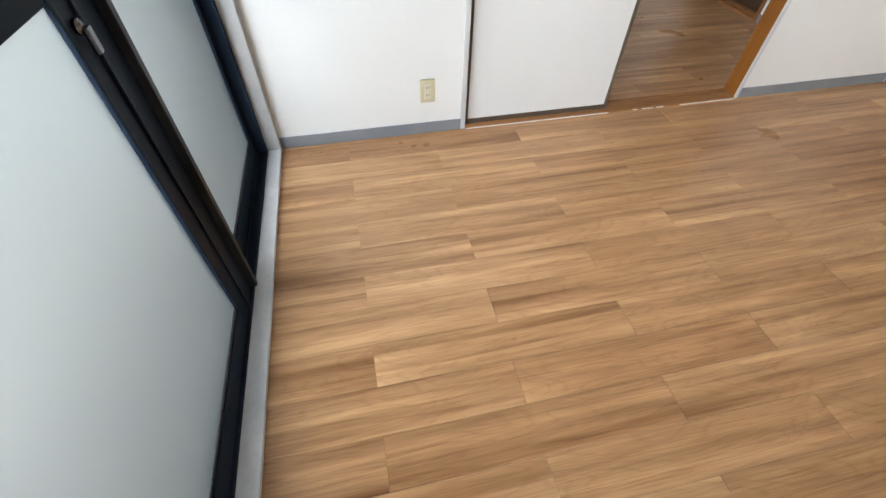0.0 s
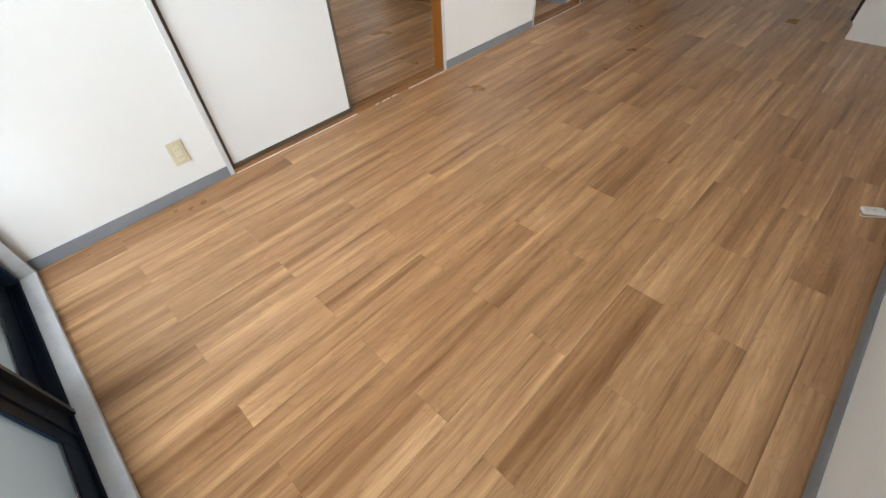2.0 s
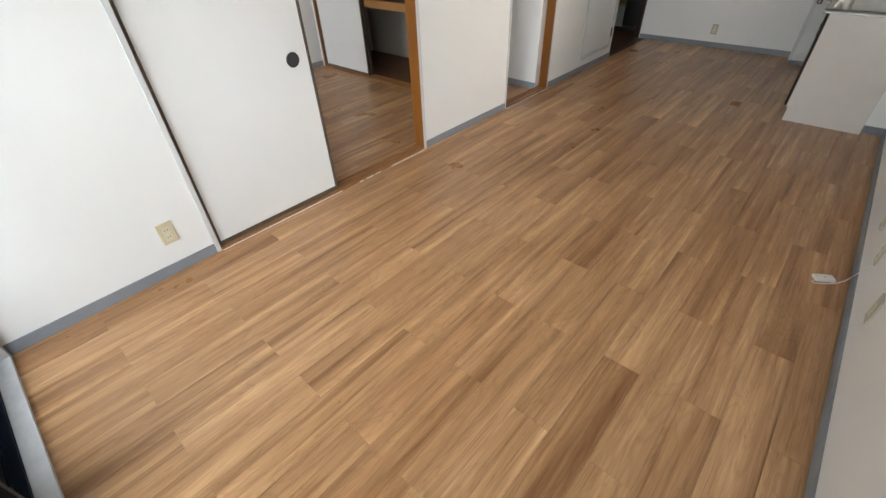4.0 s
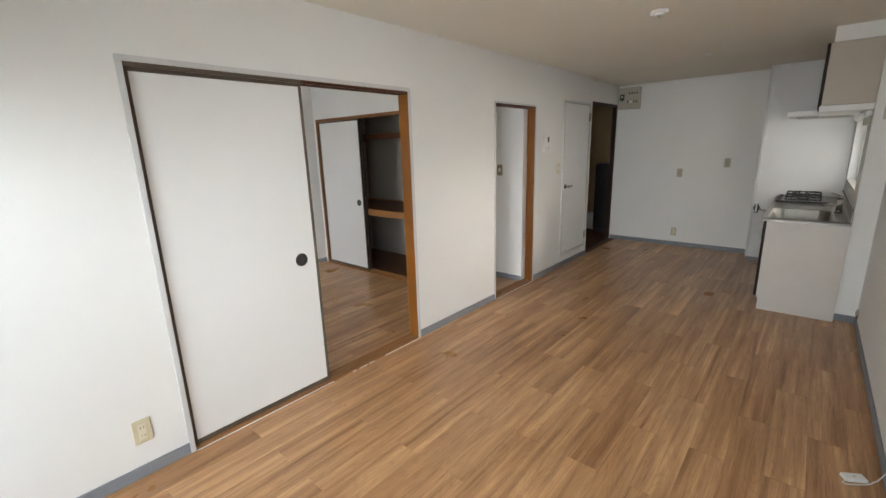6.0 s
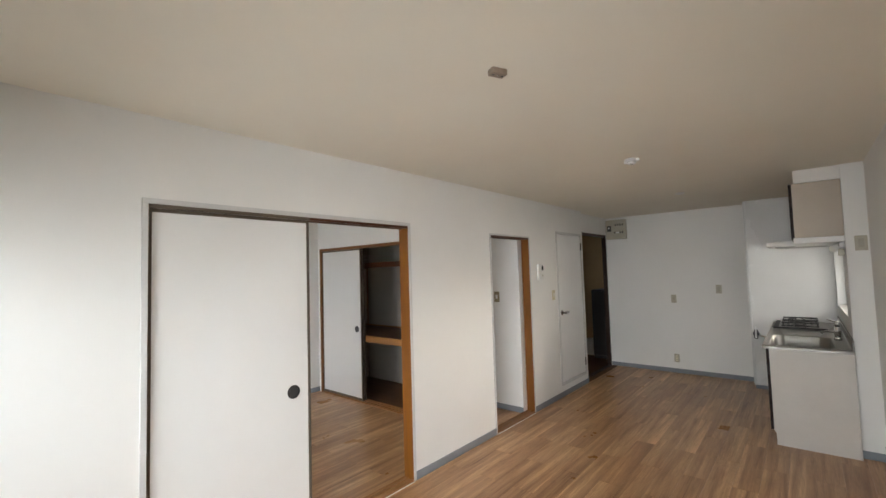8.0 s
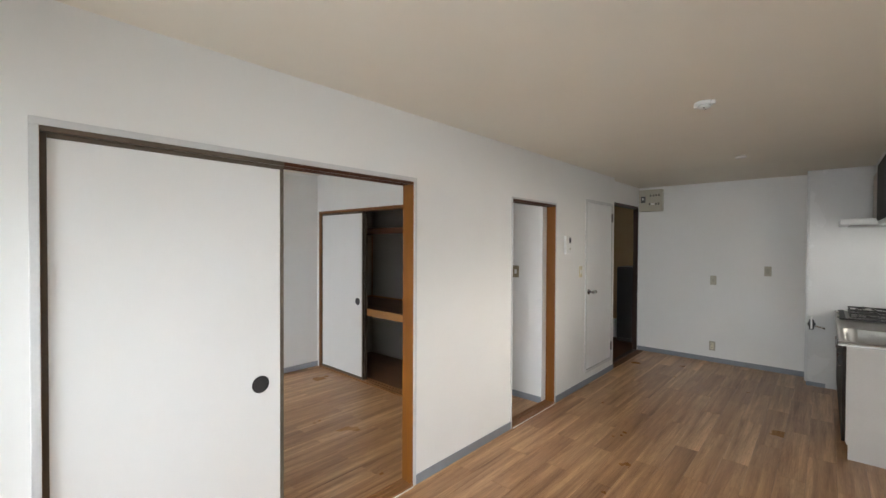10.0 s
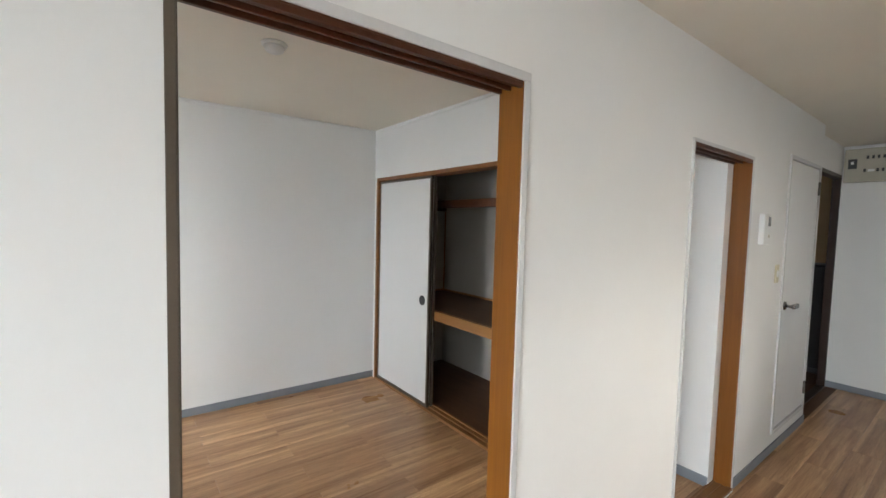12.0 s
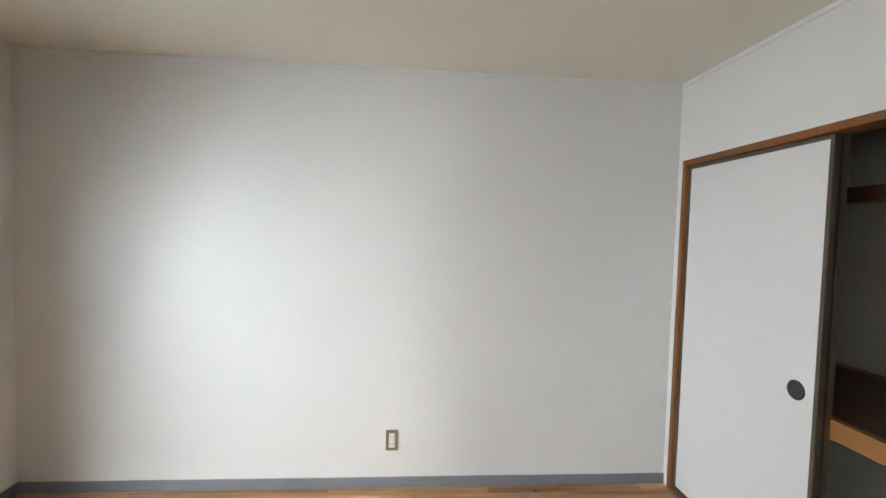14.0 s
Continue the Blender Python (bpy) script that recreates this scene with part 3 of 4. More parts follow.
# ---- balcony window of the living room ----
def sash_window(name, wall_x, y0, y1, h, split, third, label):
    """Two sliding aluminium sashes with mid rails and frosted panes, in an inner timber surround."""
    o = thing(name, wall_x, 0, 0, label, "window", kind="structure")
    part("sill", box(-0.052, 0.012, y0 - 0.03, y1 + 0.03, -0.002, 0.020, 0.004), SILL, o, "worn grey painted timber sill, skylight put into its pale colour")
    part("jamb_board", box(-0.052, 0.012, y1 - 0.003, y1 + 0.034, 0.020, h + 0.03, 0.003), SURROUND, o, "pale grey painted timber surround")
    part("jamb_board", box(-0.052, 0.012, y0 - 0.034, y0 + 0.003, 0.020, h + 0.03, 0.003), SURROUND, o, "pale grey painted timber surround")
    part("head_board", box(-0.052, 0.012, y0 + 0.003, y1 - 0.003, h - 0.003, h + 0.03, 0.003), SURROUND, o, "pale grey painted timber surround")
    f = box(-0.14, -0.053, y0, y1, -0.004, 0.012)
    for x0, x1 in ((-0.064, -0.053), (-0.100, -0.094), (-0.14, -0.132)):
        box(x0, x1, y0, y1, 0.012, 0.030, bm=f)
    part("bottom_track", f, ALUMINIUM, o, "black aluminium track")
    part("top_track", box(-0.14, -0.053, y0, y1, h - 0.045, h - 0.001, 0.002), ALUMINIUM, o)
    part("side_frame", box(-0.14, -0.053, y1 - 0.030, y1 - 0.001, 0.030, h - 0.045, 0.003), ALUMINIUM, o)
    part("side_frame", box(-0.14, -0.053, y0 + 0.001, y0 + 0.030, 0.030, h - 0.045, 0.003), ALUMINIUM, o)

    def sash(x, a, c, inner):
        w = 0.182 if inner else 0.045
        s = part("sash", box(x - 0.012, x + 0.012, a, a + 0.045, 0.022, h - 0.05, 0.003), ALUMINIUM, o, "black aluminium sliding sash")
        part("stile", box(x - 0.012, x + 0.012, c - w, c, 0.022, h - 0.05, 0.004), ALUMINIUM, s)
        part("bottom_rail", box(x - 0.012, x + 0.012, a + 0.045, c - w, 0.022, 0.118, 0.004), ALUMINIUM, s)
        part("mid_rail", box(x - 0.011, x + 0.011, a + 0.045, c - w, 1.035, 1.08, 0.003), ALUMINIUM, s)
        part("top_rail", box(x - 0.012, x + 0.012, a + 0.045, c - w, h - 0.10, h - 0.05, 0.003), ALUMINIUM, s)
        for z0, z1 in ((0.118, 1.035), (1.08, h - 0.10)):
            g = part("pane", box(x - 0.003, x + 0.003, a + 0.043, c - w + 0.002, z0 - 0.002, z1 + 0.002), FROST, s, "frosted glass pane")
            g.visible_shadow = False
            part("gasket", box(x + 0.003, x + 0.008, a + 0.046, c - w - 0.001, z0, z0 + 0.010, 0.002), DARK, s)
        if inner:
            part("stile_ridge", box(x + 0.012, x + 0.019, c - 0.118, c - 0.108, 0.024, h - 0.052, 0.002), ALUMINIUM, s)
            part("glazing_bead", box(x + 0.004, x + 0.016, c - w - 0.004, c - w + 0.010, 0.12, h - 0.10, 0.003), ALUMINIUM, s, "black glazing bead")
            part("pull_flange", box(x - 0.010, x + 0.034, c - 0.022, c + 0.002, 0.024, h - 0.052, 0.003), FLANGE, s, "protruding brownish aluminium pull flange")
            part("crescent_lock", cylinder((x + 0.012, c - 0.140, 0.985), (1, 0, 0), 0.016, 0.013, 0.013, 20, 0.003), LOCK, s, "small dark metal crescent lock", True)
            part("lock_lever", box(x + 0.022, x + 0.034, c - 0.150, c - 0.128, 0.935, 0.985, 0.005), LOCK, s)

    sash(-0.115, split - 0.05, y1 - 0.030, False)
    if third:
        sash(-0.115, y0 + 0.030, third + 0.05, False)
        sash(-0.076, third, split, True)
    else:
        sash(-0.076, y0 + 0.030, split, True)
    return o


sash_window("window_living", 0, W0, W1, WH, -0.903, -1.86, "black aluminium balcony window with frosted sliding panes")
sash_window("window_second", 0.05, V0, V1, VH, 1.19, 0, "black aluminium window with frosted sliding panes")

kw = thing("window_kitchen", 0, 0, 0, "bright frosted kitchen window in an aluminium frame", "window", kind="structure")
ym = KITCHEN - 0.10
part("frame_side", box(K0, K0 + 0.03, ym - 0.05, ym + 0.03, KZ0, KZ1, 0.003), TRIM, kw)
part("frame_side", box(K1 - 0.03, K1, ym - 0.05, ym + 0.03, KZ0, KZ1, 0.003), TRIM, kw)
part("frame_head", box(K0 + 0.03, K1 - 0.03, ym - 0.05, ym + 0.03, KZ1 - 0.03, KZ1, 0.003), TRIM, kw)
part("frame_foot", box(K0 + 0.03, K1 - 0.03, ym - 0.05, ym + 0.03, KZ0, KZ0 + 0.03, 0.003), TRIM, kw)
kmid = (K0 + K1) / 2
part("meeting_stile", box(kmid - 0.02, kmid + 0.02, ym - 0.02, ym + 0.02, KZ0 + 0.03, KZ1 - 0.03, 0.003), TRIM, kw)
for a, c in ((K0 + 0.03, kmid - 0.02), (kmid + 0.02, K1 - 0.03)):
    g = part("pane", box(a, c, ym - 0.004, ym + 0.002, KZ0 + 0.03, KZ1 - 0.03), FROST, kw, "frosted glass pane")
    g.visible_shadow = False

# ---- closet of the second room ----
CY0, CY1, CH = 1.047, 2.737, 1.932
cf = thing("closet_frame", CLOSET, 0, 0, "brown timber frame around the open closet", "door frame", kind="structure")
part("jamb", box(-0.012, 0.104, CY0, CY0 + 0.030, 0, CH, 0.003), CLOSET_WOOD, cf)
part("jamb", box(-0.012, 0.104, CY1 - 0.030, CY1, 0, CH, 0.003), CLOSET_WOOD, cf)
part("head", box(-0.012, 0.104, CY0 + 0.030, CY1 - 0.030, CH - 0.032, CH, 0.003), CLOSET_WOOD, cf)
track = box(-0.012, 0.104, CY0 + 0.030, CY1 - 0.030, 0, 0.012, 0.002)
for x0, x1 in ((-0.012, 0.006), (0.038, 0.050), (0.084, 0.104)):
    box(x0, x1, CY0 + 0.030, CY1 - 0.030, 0.012, 0.020, 0.002, bm=track)
part("floor_track", track, TRACK, cf, "worn brown grooved floor track")
fusuma("sliding_door", CLOSET + 0.022, CY1 - 0.030, 0.832, CH - 0.050, "off-white papered closet door with a dark frame", 0.737, turn=-90)
fusuma("sliding_door", CLOSET + 0.066, CY1 - 0.034, 0.822, CH - 0.050, "off-white papered closet door behind the front one", 0.1, False, turn=-90)
CX0, CX1, CA, CB = CLOSET + 0.104, ALCOVE_E + 0.064, 1.036, NORTH2 - 0.006
for name, b in (("back", box(CX1 - 0.004, CX1, CA, CB, 0.0, CEIL2 - 0.01)), ("north", box(CX0, CX1 - 0.004, CB - 0.004, CB, 0.0, CEIL2 - 0.01)), ("south", box(CX0, CX1 - 0.004, CA, CA + 0.004, 0.0, CEIL2 - 0.01))):
    structure("closet_lining_" + name, b, CLOSET_PAPER, "greyish papered lining inside the closet", "closet lining")
structure("closet_floor", box(CX0, CX1, CA, CB, 0, 0.018), PLYWOOD, "dark brown plywood closet floor", "closet floor")
sh = thing("closet_shelf", 0, 0, 0, "deep brown plywood closet shelf with a pale front board", "shelf")
part("board", box(CX0 + 0.006, CX1 - 0.004, CA + 0.004, CB - 0.004, 0.775, 0.797, 0.001), PLYWOOD, sh)
part("front_board", box(CX0 - 0.030, CX0 + 0.006, CY0 + 0.031, CB - 0.006, 0.728, 0.806, 0.003), SHELF_EDGE, sh, "orange-brown timber front board")
part("back_batten", box(CX1 - 0.022, CX1 - 0.004, CA + 0.006, CB - 0.006, 0.797, 0.815, 0.002), SHELF_EDGE, sh)
part("side_batten", box(CX0 + 0.01, CX1 - 0.022, CB - 0.022, CB - 0.004, 0.797, 0.815, 0.002), SHELF_EDGE, sh)
us = thing("closet_upper_shelf", 0, 0, 0, "dark reddish-brown upper closet shelf", "shelf")
part("board", box(4.02, CX1 - 0.004, CA + 0.004, CB - 0.004, 1.70, 1.716, 0.001), PLYWOOD, us)
part("front_board", box(3.985, 4.02, CA + 0.004, CB - 0.004, 1.655, 1.722, 0.003), RAIL, us, "dark reddish-brown front board")
part("side_bearer", box(4.02, CX1 - 0.01, CB - 0.026, CB - 0.004, 1.655, 1.70, 0.002), RAIL, us)
part("side_bearer", box(4.02, CX1 - 0.01, CA + 0.004, CA + 0.026, 1.655, 1.70, 0.002), RAIL, us)
structure("trim_closet_corner", box(CX1 - 0.016, CX1 - 0.005, CB - 0.016, CB - 0.005, 0.816, 1.65, 0.002), SHELF_EDGE, "thin wooden corner bead in the closet", "trim")


# ---- plates, switches and sockets ----
def plate(name, at, turn, label, face, insert, kind_of, w=0.070, h=0.120, group=""):
    """A wall plate; local x runs along the wall, local -y out of it."""
    o = thing(name, *at, label, "socket" if kind_of == "socket" else "switch", group, turn=turn)
    part("cover", box(-w / 2, w / 2, -0.007, 0.0, -h / 2, h / 2, 0.003), face, o)
    if kind_of == "socket":
        ins = part("insert", box(-0.017, 0.017, -0.010, -0.006, -0.042, 0.042, 0.0015), insert, o)
        for z in (0.021, -0.021):
            for x in (-0.0065, 0.0065):
                part("slot", box(x - 0.0013, x + 0.0013, -0.0106, -0.0098, z - 0.005, z + 0.005), DARK, ins, "dark slot")
    elif kind_of == "switch":
        ins = part("rocker", box(-0.013, 0.013, -0.012, -0.006, -0.022, 0.022, 0.003), insert, o)
    else:
        part("blank_insert", box(-0.017, 0.017, -0.010, -0.006, -0.035, 0.035, 0.002), insert, o)
    return o


plate("wall_socket", (0.787, 0, 0.240), 0, "ivory double wall socket above the skirting", IVORY, CREAM, "socket", 0.076, 0.122)
plate("wall_socket", (EAST, -0.845, 0.212), -90, "beige wall socket low on the end wall", BEIGE, CREAM, "socket")
plate("wall_switch", (EAST, -0.848, 1.077), -90, "beige wall switch on the end wall", BEIGE, TAUPE, "switch")
plate("wall_switch", (EAST, -1.416, 1.220), -90, "beige wall switch plate, set higher", BEIGE, TAUPE, "blank")
plate("wall_socket", (2.071, NORTH2, 0.279), 0, "brownish metal-framed socket with a white insert", BRONZE, WHITE, "socket")
plate("wall_switch", (ALCOVE_E, 0.384, 1.267), -90, "bronze switch plate with a lit-looking white rocker", BRONZE, WHITE, "switch")
plate("wall_switch", (5.165, 0, 1.25), 0, "cream switch plate beside the hinged door", IVORY, WHITE, "switch", 0.07, 0.12)
plate("wall_switch", (JOG, -2.690, 1.705), -90, "beige control plate on the kitchen corner", BEIGE, TAUPE, "blank", 0.075, 0.12)
for x in SOUTH_PLATES:
    plate("wall_socket", (x, SOUTH, 0.268), 180, "beige wall plate on the long wall", BEIGE, IVORY, "blank" if x != SOUTH_PLATES[1] else "socket", group="plates on the long wall")

ic = thing("intercom", 4.825, 0, 1.535, "white wall intercom with a small grey screen", "intercom")
part("body", box(-0.055, 0.055, -0.030, 0, -0.09, 0.09, 0.006), WHITE, ic)
part("screen", box(0.008, 0.048, -0.0325, -0.028, 0.020, 0.076, 0.002), SCREEN, ic, "small grey screen")
part("call_button", box(0.018, 0.040, -0.0325, -0.028, -0.05, -0.03, 0.002), BEIGE, ic)

bk = thing("breaker_box", EAST, -0.085, 2.165, "beige breaker box with small switches and a dark meter", "breaker box", turn=-90)
part("case", box(-0.155, 0.155, -0.075, 0, -0.155, 0.155, 0.010), BEIGE, bk)
part("main_breaker", box(-0.125, -0.065, -0.086, -0.070, -0.03, 0.06, 0.003), DARK, bk, "black main breaker")
part("breaker_toggle", box(-0.105, -0.085, -0.096, -0.080, 0.01, 0.035, 0.002), WHITE, bk)
for i in range(4):
    x = 0.005 + i * 0.036
    part("small_toggle", box(x - 0.008, x + 0.008, -0.084, -0.070, 0.055, 0.085, 0.002), DARK, bk, "small dark toggle")
for x in (-0.01, 0.075, 0.110):
    part("small_toggle", box(x - 0.008, x + 0.008, -0.084, -0.070, -0.065, -0.035, 0.002), DARK, bk, "small dark toggle")
part("label_strip", box(0.01, 0.055, -0.078, -0.073, -0.062, -0.040), WHITE, bk, "white label strip")

gv = thing("wall_outlet_ring", 5.05, SOUTH, OUTLET_Z, "round chrome outlet on the long wall", "gas outlet", turn=180)
part("rim", ring((0, 0, 0), (0, -1, 0), 0.028, 0.045, 0.014), CHROME, gv, "", True)
part("cap", cylinder((0, 0, 0), (0, -1, 0), 0.029, 0.027, 0.008, 24), DARK, gv)

tb = thing("telephone_jack", *PLUG, 0.003, "small white telephone jack box lying on the floor", "phone jack", turn=-59)
part("case", box(-0.044, 0.044, -0.023, 0.023, 0, 0.017, 0.006), WHITE, tb)
part("cover_screw", cylinder((0.0, 0.0, 0.017), (0, 0, 1), 0.005, 0.004, 0.001, 12), BEIGE, tb)
cord = tube([tb.matrix_world.inverted() @ Vector(p) for p in ((2.815, -2.598, 0.006), (2.792, -2.590, 0.0065), (2.786, -2.602, 0.0065), (2.800, -2.622, 0.0065), (2.818, -2.648, 0.007), (2.834, -2.676, 0.012), (2.845, -2.704, 0.040), (2.849, -2.722, 0.085), (2.843, -2.731, 0.125), (2.820, -2.734, 0.165), (2.795, -2.734, 0.205))], 0.0025, 6)
part("cord", cord, CORD, tb, "thin white cord to the wall", True)


# ---- ceilings ----
def rosette(x, y, z, turn, label):
    o = thing("ceiling_rosette", x, y, z, label, "ceiling socket", turn=turn)
    part("body", box(-0.033, 0.033, -0.020, 0.020, -0.024, 0, 0.004), TAN, o)
    for sx in (-0.020, 0.020):
        part("contact_slot", box(sx - 0.005, sx + 0.005, -0.003, 0.003, -0.0250, -0.0235), DARK, o, "dark slot")
    part("end_screw", cylinder((0, 0.0, -0.024), (0, 0, -1), 0.004, 0.004, 0.001, 10), CHROME, o)
    return o


rosette(1.775, -1.460, CEIL, -25, "small beige rectangular ceiling lamp socket")
rosette(1.913, 1.439, CEIL2, 20, "small beige rectangular ceiling socket, second room")


def round_socket(x, y, z, r, label):
    o = thing("round_ceiling_socket", x, y, z, label, "ceiling socket")
    part("base", cylinder((0, 0, 0), (0, 0, -1), r, r * 0.94, 0.016, 36, 0.004), WHITE, o, "", True)
    part("boss", cylinder((0, 0, -0.016), (0, 0, -1), r * 0.62, r * 0.56, 0.020, 32, 0.004), WHITE, o, "", True)
    for a in (0, math.pi):
        cx, cy = r * 0.36 * math.cos(a), r * 0.36 * math.sin(a)
        part("slot", box(cx - 0.007, cx + 0.007, cy - 0.003, cy + 0.003, -0.0368, -0.0355), DARK, o, "dark slot")
        part("fixing_lug", box(math.cos(a + 1.2) * r * 0.95 - 0.011, math.cos(a + 1.2) * r * 0.95 + 0.011, math.sin(a + 1.2) * r * 0.95 - 0.011, math.sin(a + 1.2) * r * 0.95 + 0.011, -0.022, -0.002, 0.003), WHITE, o)
    return o


round_socket(3.645, -1.410, CEIL, 0.052, "round white ceiling lamp socket with lugs")
sd = thing("blanking_plate", 5.58, -1.345, CEIL, "small flat white ceiling cap", "ceiling cap")
part("disc", cylinder((0, 0, 0), (0, 0, -1), 0.048, 0.042, 0.014, 32, 0.004), WHITE, sd, "", True)
al = thing("smoke_alarm", 2.385, 1.36, CEIL2, "round white smoke alarm on the ceiling", "smoke alarm")
part("base", cylinder((0, 0, 0), (0, 0, -1), 0.062, 0.060, 0.014, 40, 0.003), WHITE, al, "", True)
part("dome", cylinder((0, 0, -0.014), (0, 0, -1), 0.055, 0.038, 0.030, 40, 0.006), WHITE, al, "", True)

# ---- kitchen ----
KX0, KX1, KF, KB, KH = 5.065, 6.985, -2.070, KITCHEN + 0.002, 0.852
cab = thing("sink_cabinet", 0, 0, 0, "cream laminated sink base cabinet with dark door fronts", "cabinet")
part("side_panel", box(KX0, KX0 + 0.018, KF + 0.014, KB, 0.118, KH - 0.034, bm=box(KX0, KX0 + 0.018, KF, KB, 0.0, 0.118)), LAMINATE, cab, "cream laminate side panel")
part("side_panel", box(KX0 + 1.18, KX0 + 1.198, KF + 0.014, KB, 0.118, KH - 0.034, bm=box(KX0 + 1.18, KX0 + 1.198, KF, KB, 0.0, 0.118)), LAMINATE, cab)
part("back_panel", box(KX0 + 0.018, KX0 + 1.18, KB - 0.0, KB + 0.008, 0.05, KH - 0.03), LAMINATE, cab)
part("bottom_board", box(KX0 + 0.018, KX0 + 1.18, KF + 0.010, KB + 0.01, 0.10, 0.118), LAMINATE, cab)
part("plinth", box(KX0 + 0.018, KX0 + 1.18, KF - 0.026, KF - 0.010, 0.0, 0.100, 0.002), CABINET_DARK, cab, "dark recessed plinth")
for i in range(3):
    a = KX0 + 0.002 + i * 0.399
    d = part("door", box(a, a + 0.395, KF + 0.016, KF + 0.036, 0.125, KH - 0.038, 0.002), CABINET_DARK, cab, "dark brown door front")
    part("handle", tube([(a + 0.33, KF + 0.034, 0.70), (a + 0.33, KF + 0.056, 0.70), (a + 0.33, KF + 0.056, 0.60), (a + 0.33, KF + 0.034, 0.60)], 0.004), CHROME, d, "chrome handle")
stand = thing("stove_cabinet", 0, 0, 0, "cream laminated stove base cabinet beside the sink", "cabinet")
SX = KX0 + 1.205
part("body", box(SX, KX1 - 0.004, KF, KB, 0.0, 0.818, 0.002), LAMINATE, stand)
part("door", box(SX + 0.004, KX1 - 0.008, KF + 0.002, KF + 0.036, 0.125, 0.81, 0.002), CABINET_DARK, stand, "dark brown door front")

# steel worktop with a sunk basin
def basin_top():
    b = bmesh.new()
    x0, x1, y0, y1, z = KX0 - 0.012, KX1 - 0.004, KB, KF + 0.060, KH
    sx0, sx1, sy0, sy1, zb = KX0 + 0.060, KX0 + 0.76, KB + 0.110, KF + 0.012, KH - 0.17

    def loop(a0, a1, c0, c1, r, zz, n=7):
        pts = []
        for cx, cy, s in ((a1 - r, c1 - r, 0), (a0 + r, c1 - r, 1), (a0 + r, c0 + r, 2), (a1 - r, c0 + r, 3)):
            for k in range(n):
                an = math.pi / 2 * (s + k / (n - 1))
                pts.append(b.verts.new((cx + r * math.cos(an), cy + r * math.sin(an), zz)))
        return pts

    loops = [loop(x0, x1, y0, y1, 0.002, z - 0.032), loop(x0, x1, y0, y1, 0.004, z - 0.003), loop(x0 + 0.006, x1 - 0.006, y0 + 0.006, y1 - 0.006, 0.004, z), loop(x0 + 0.018, x1 - 0.018, y0 + 0.018, y1 - 0.018, 0.004, z - 0.006),
             loop(sx0 - 0.012, sx1 + 0.012, sy0 - 0.012, sy1 + 0.012, 0.09, z - 0.007), loop(sx0, sx1, sy0, sy1, 0.082, z - 0.016), loop(sx0 + 0.015, sx1 - 0.015, sy0 + 0.015, sy1 - 0.015, 0.078, zb + 0.02), loop(sx0 + 0.04, sx1 - 0.04, sy0 + 0.04, sy1 - 0.04, 0.065, zb)]
    for p, q in zip(loops, loops[1:]):
        for k in range(len(p)):
            n = (k + 1) % len(p)
            b.faces.new((p[k], p[n], q[n], q[k]))
    b.faces.new(loops[-1])
    return b


top = thing("steel_worktop", 0, 0, 0, "stainless steel worktop with a pressed sink basin", "worktop")
part("top_sheet", basin_top(), STEEL, top, "", True)
part("drain", cylinder((KX0 + 0.24, KB + 0.25, KH - 0.169), (0, 0, 1), 0.055, 0.052, 0.006, 32), CHROME, top, "round sink drain")
part("splash_lip", box(KX0 - 0.012, KX1 - 0.004, KB, KB + 0.012, KH, KH + 0.085, 0.004), STEEL, top, "steel upstand at the wall")

tap = thing("kitchen_tap", KX0 + 0.60, KB + 0.068, KH, "chrome mixer tap with a flat lever behind the sink", "tap")
part("base", cylinder((0, 0, -0.007), (0, 0, 1), 0.030, 0.025, 0.030, 24, 0.003), CHROME, tap, "", True)
part("column", cylinder((0, 0, 0.020), (0, 0, 1), 0.023, 0.021, 0.100, 24, 0.003), CHROME, tap, "", True)
part("spout", tube([(0.0, 0.015, 0.060), (0.02, 0.035, 0.066), (0.05, 0.07, 0.064), (0.07, 0.10, 0.054), (0.074, 0.108, 0.040)], 0.010, 12), CHROME, tap, "", True)
part("lever_hub", cylinder((0, 0, 0.120), (0, 0, 1), 0.025, 0.022, 0.034, 20, 0.005), CHROME, tap, "", True)
lever = box(-0.014, 0.014, -0.02, 0.075, -0.006, 0.006, 0.004)
bmesh.ops.transform(lever, matrix=pose(0, 0, 0.158, 16, 0, -20), verts=lever.verts[:])
part("lever", lever, CHROME, tap, "flat chrome lever")

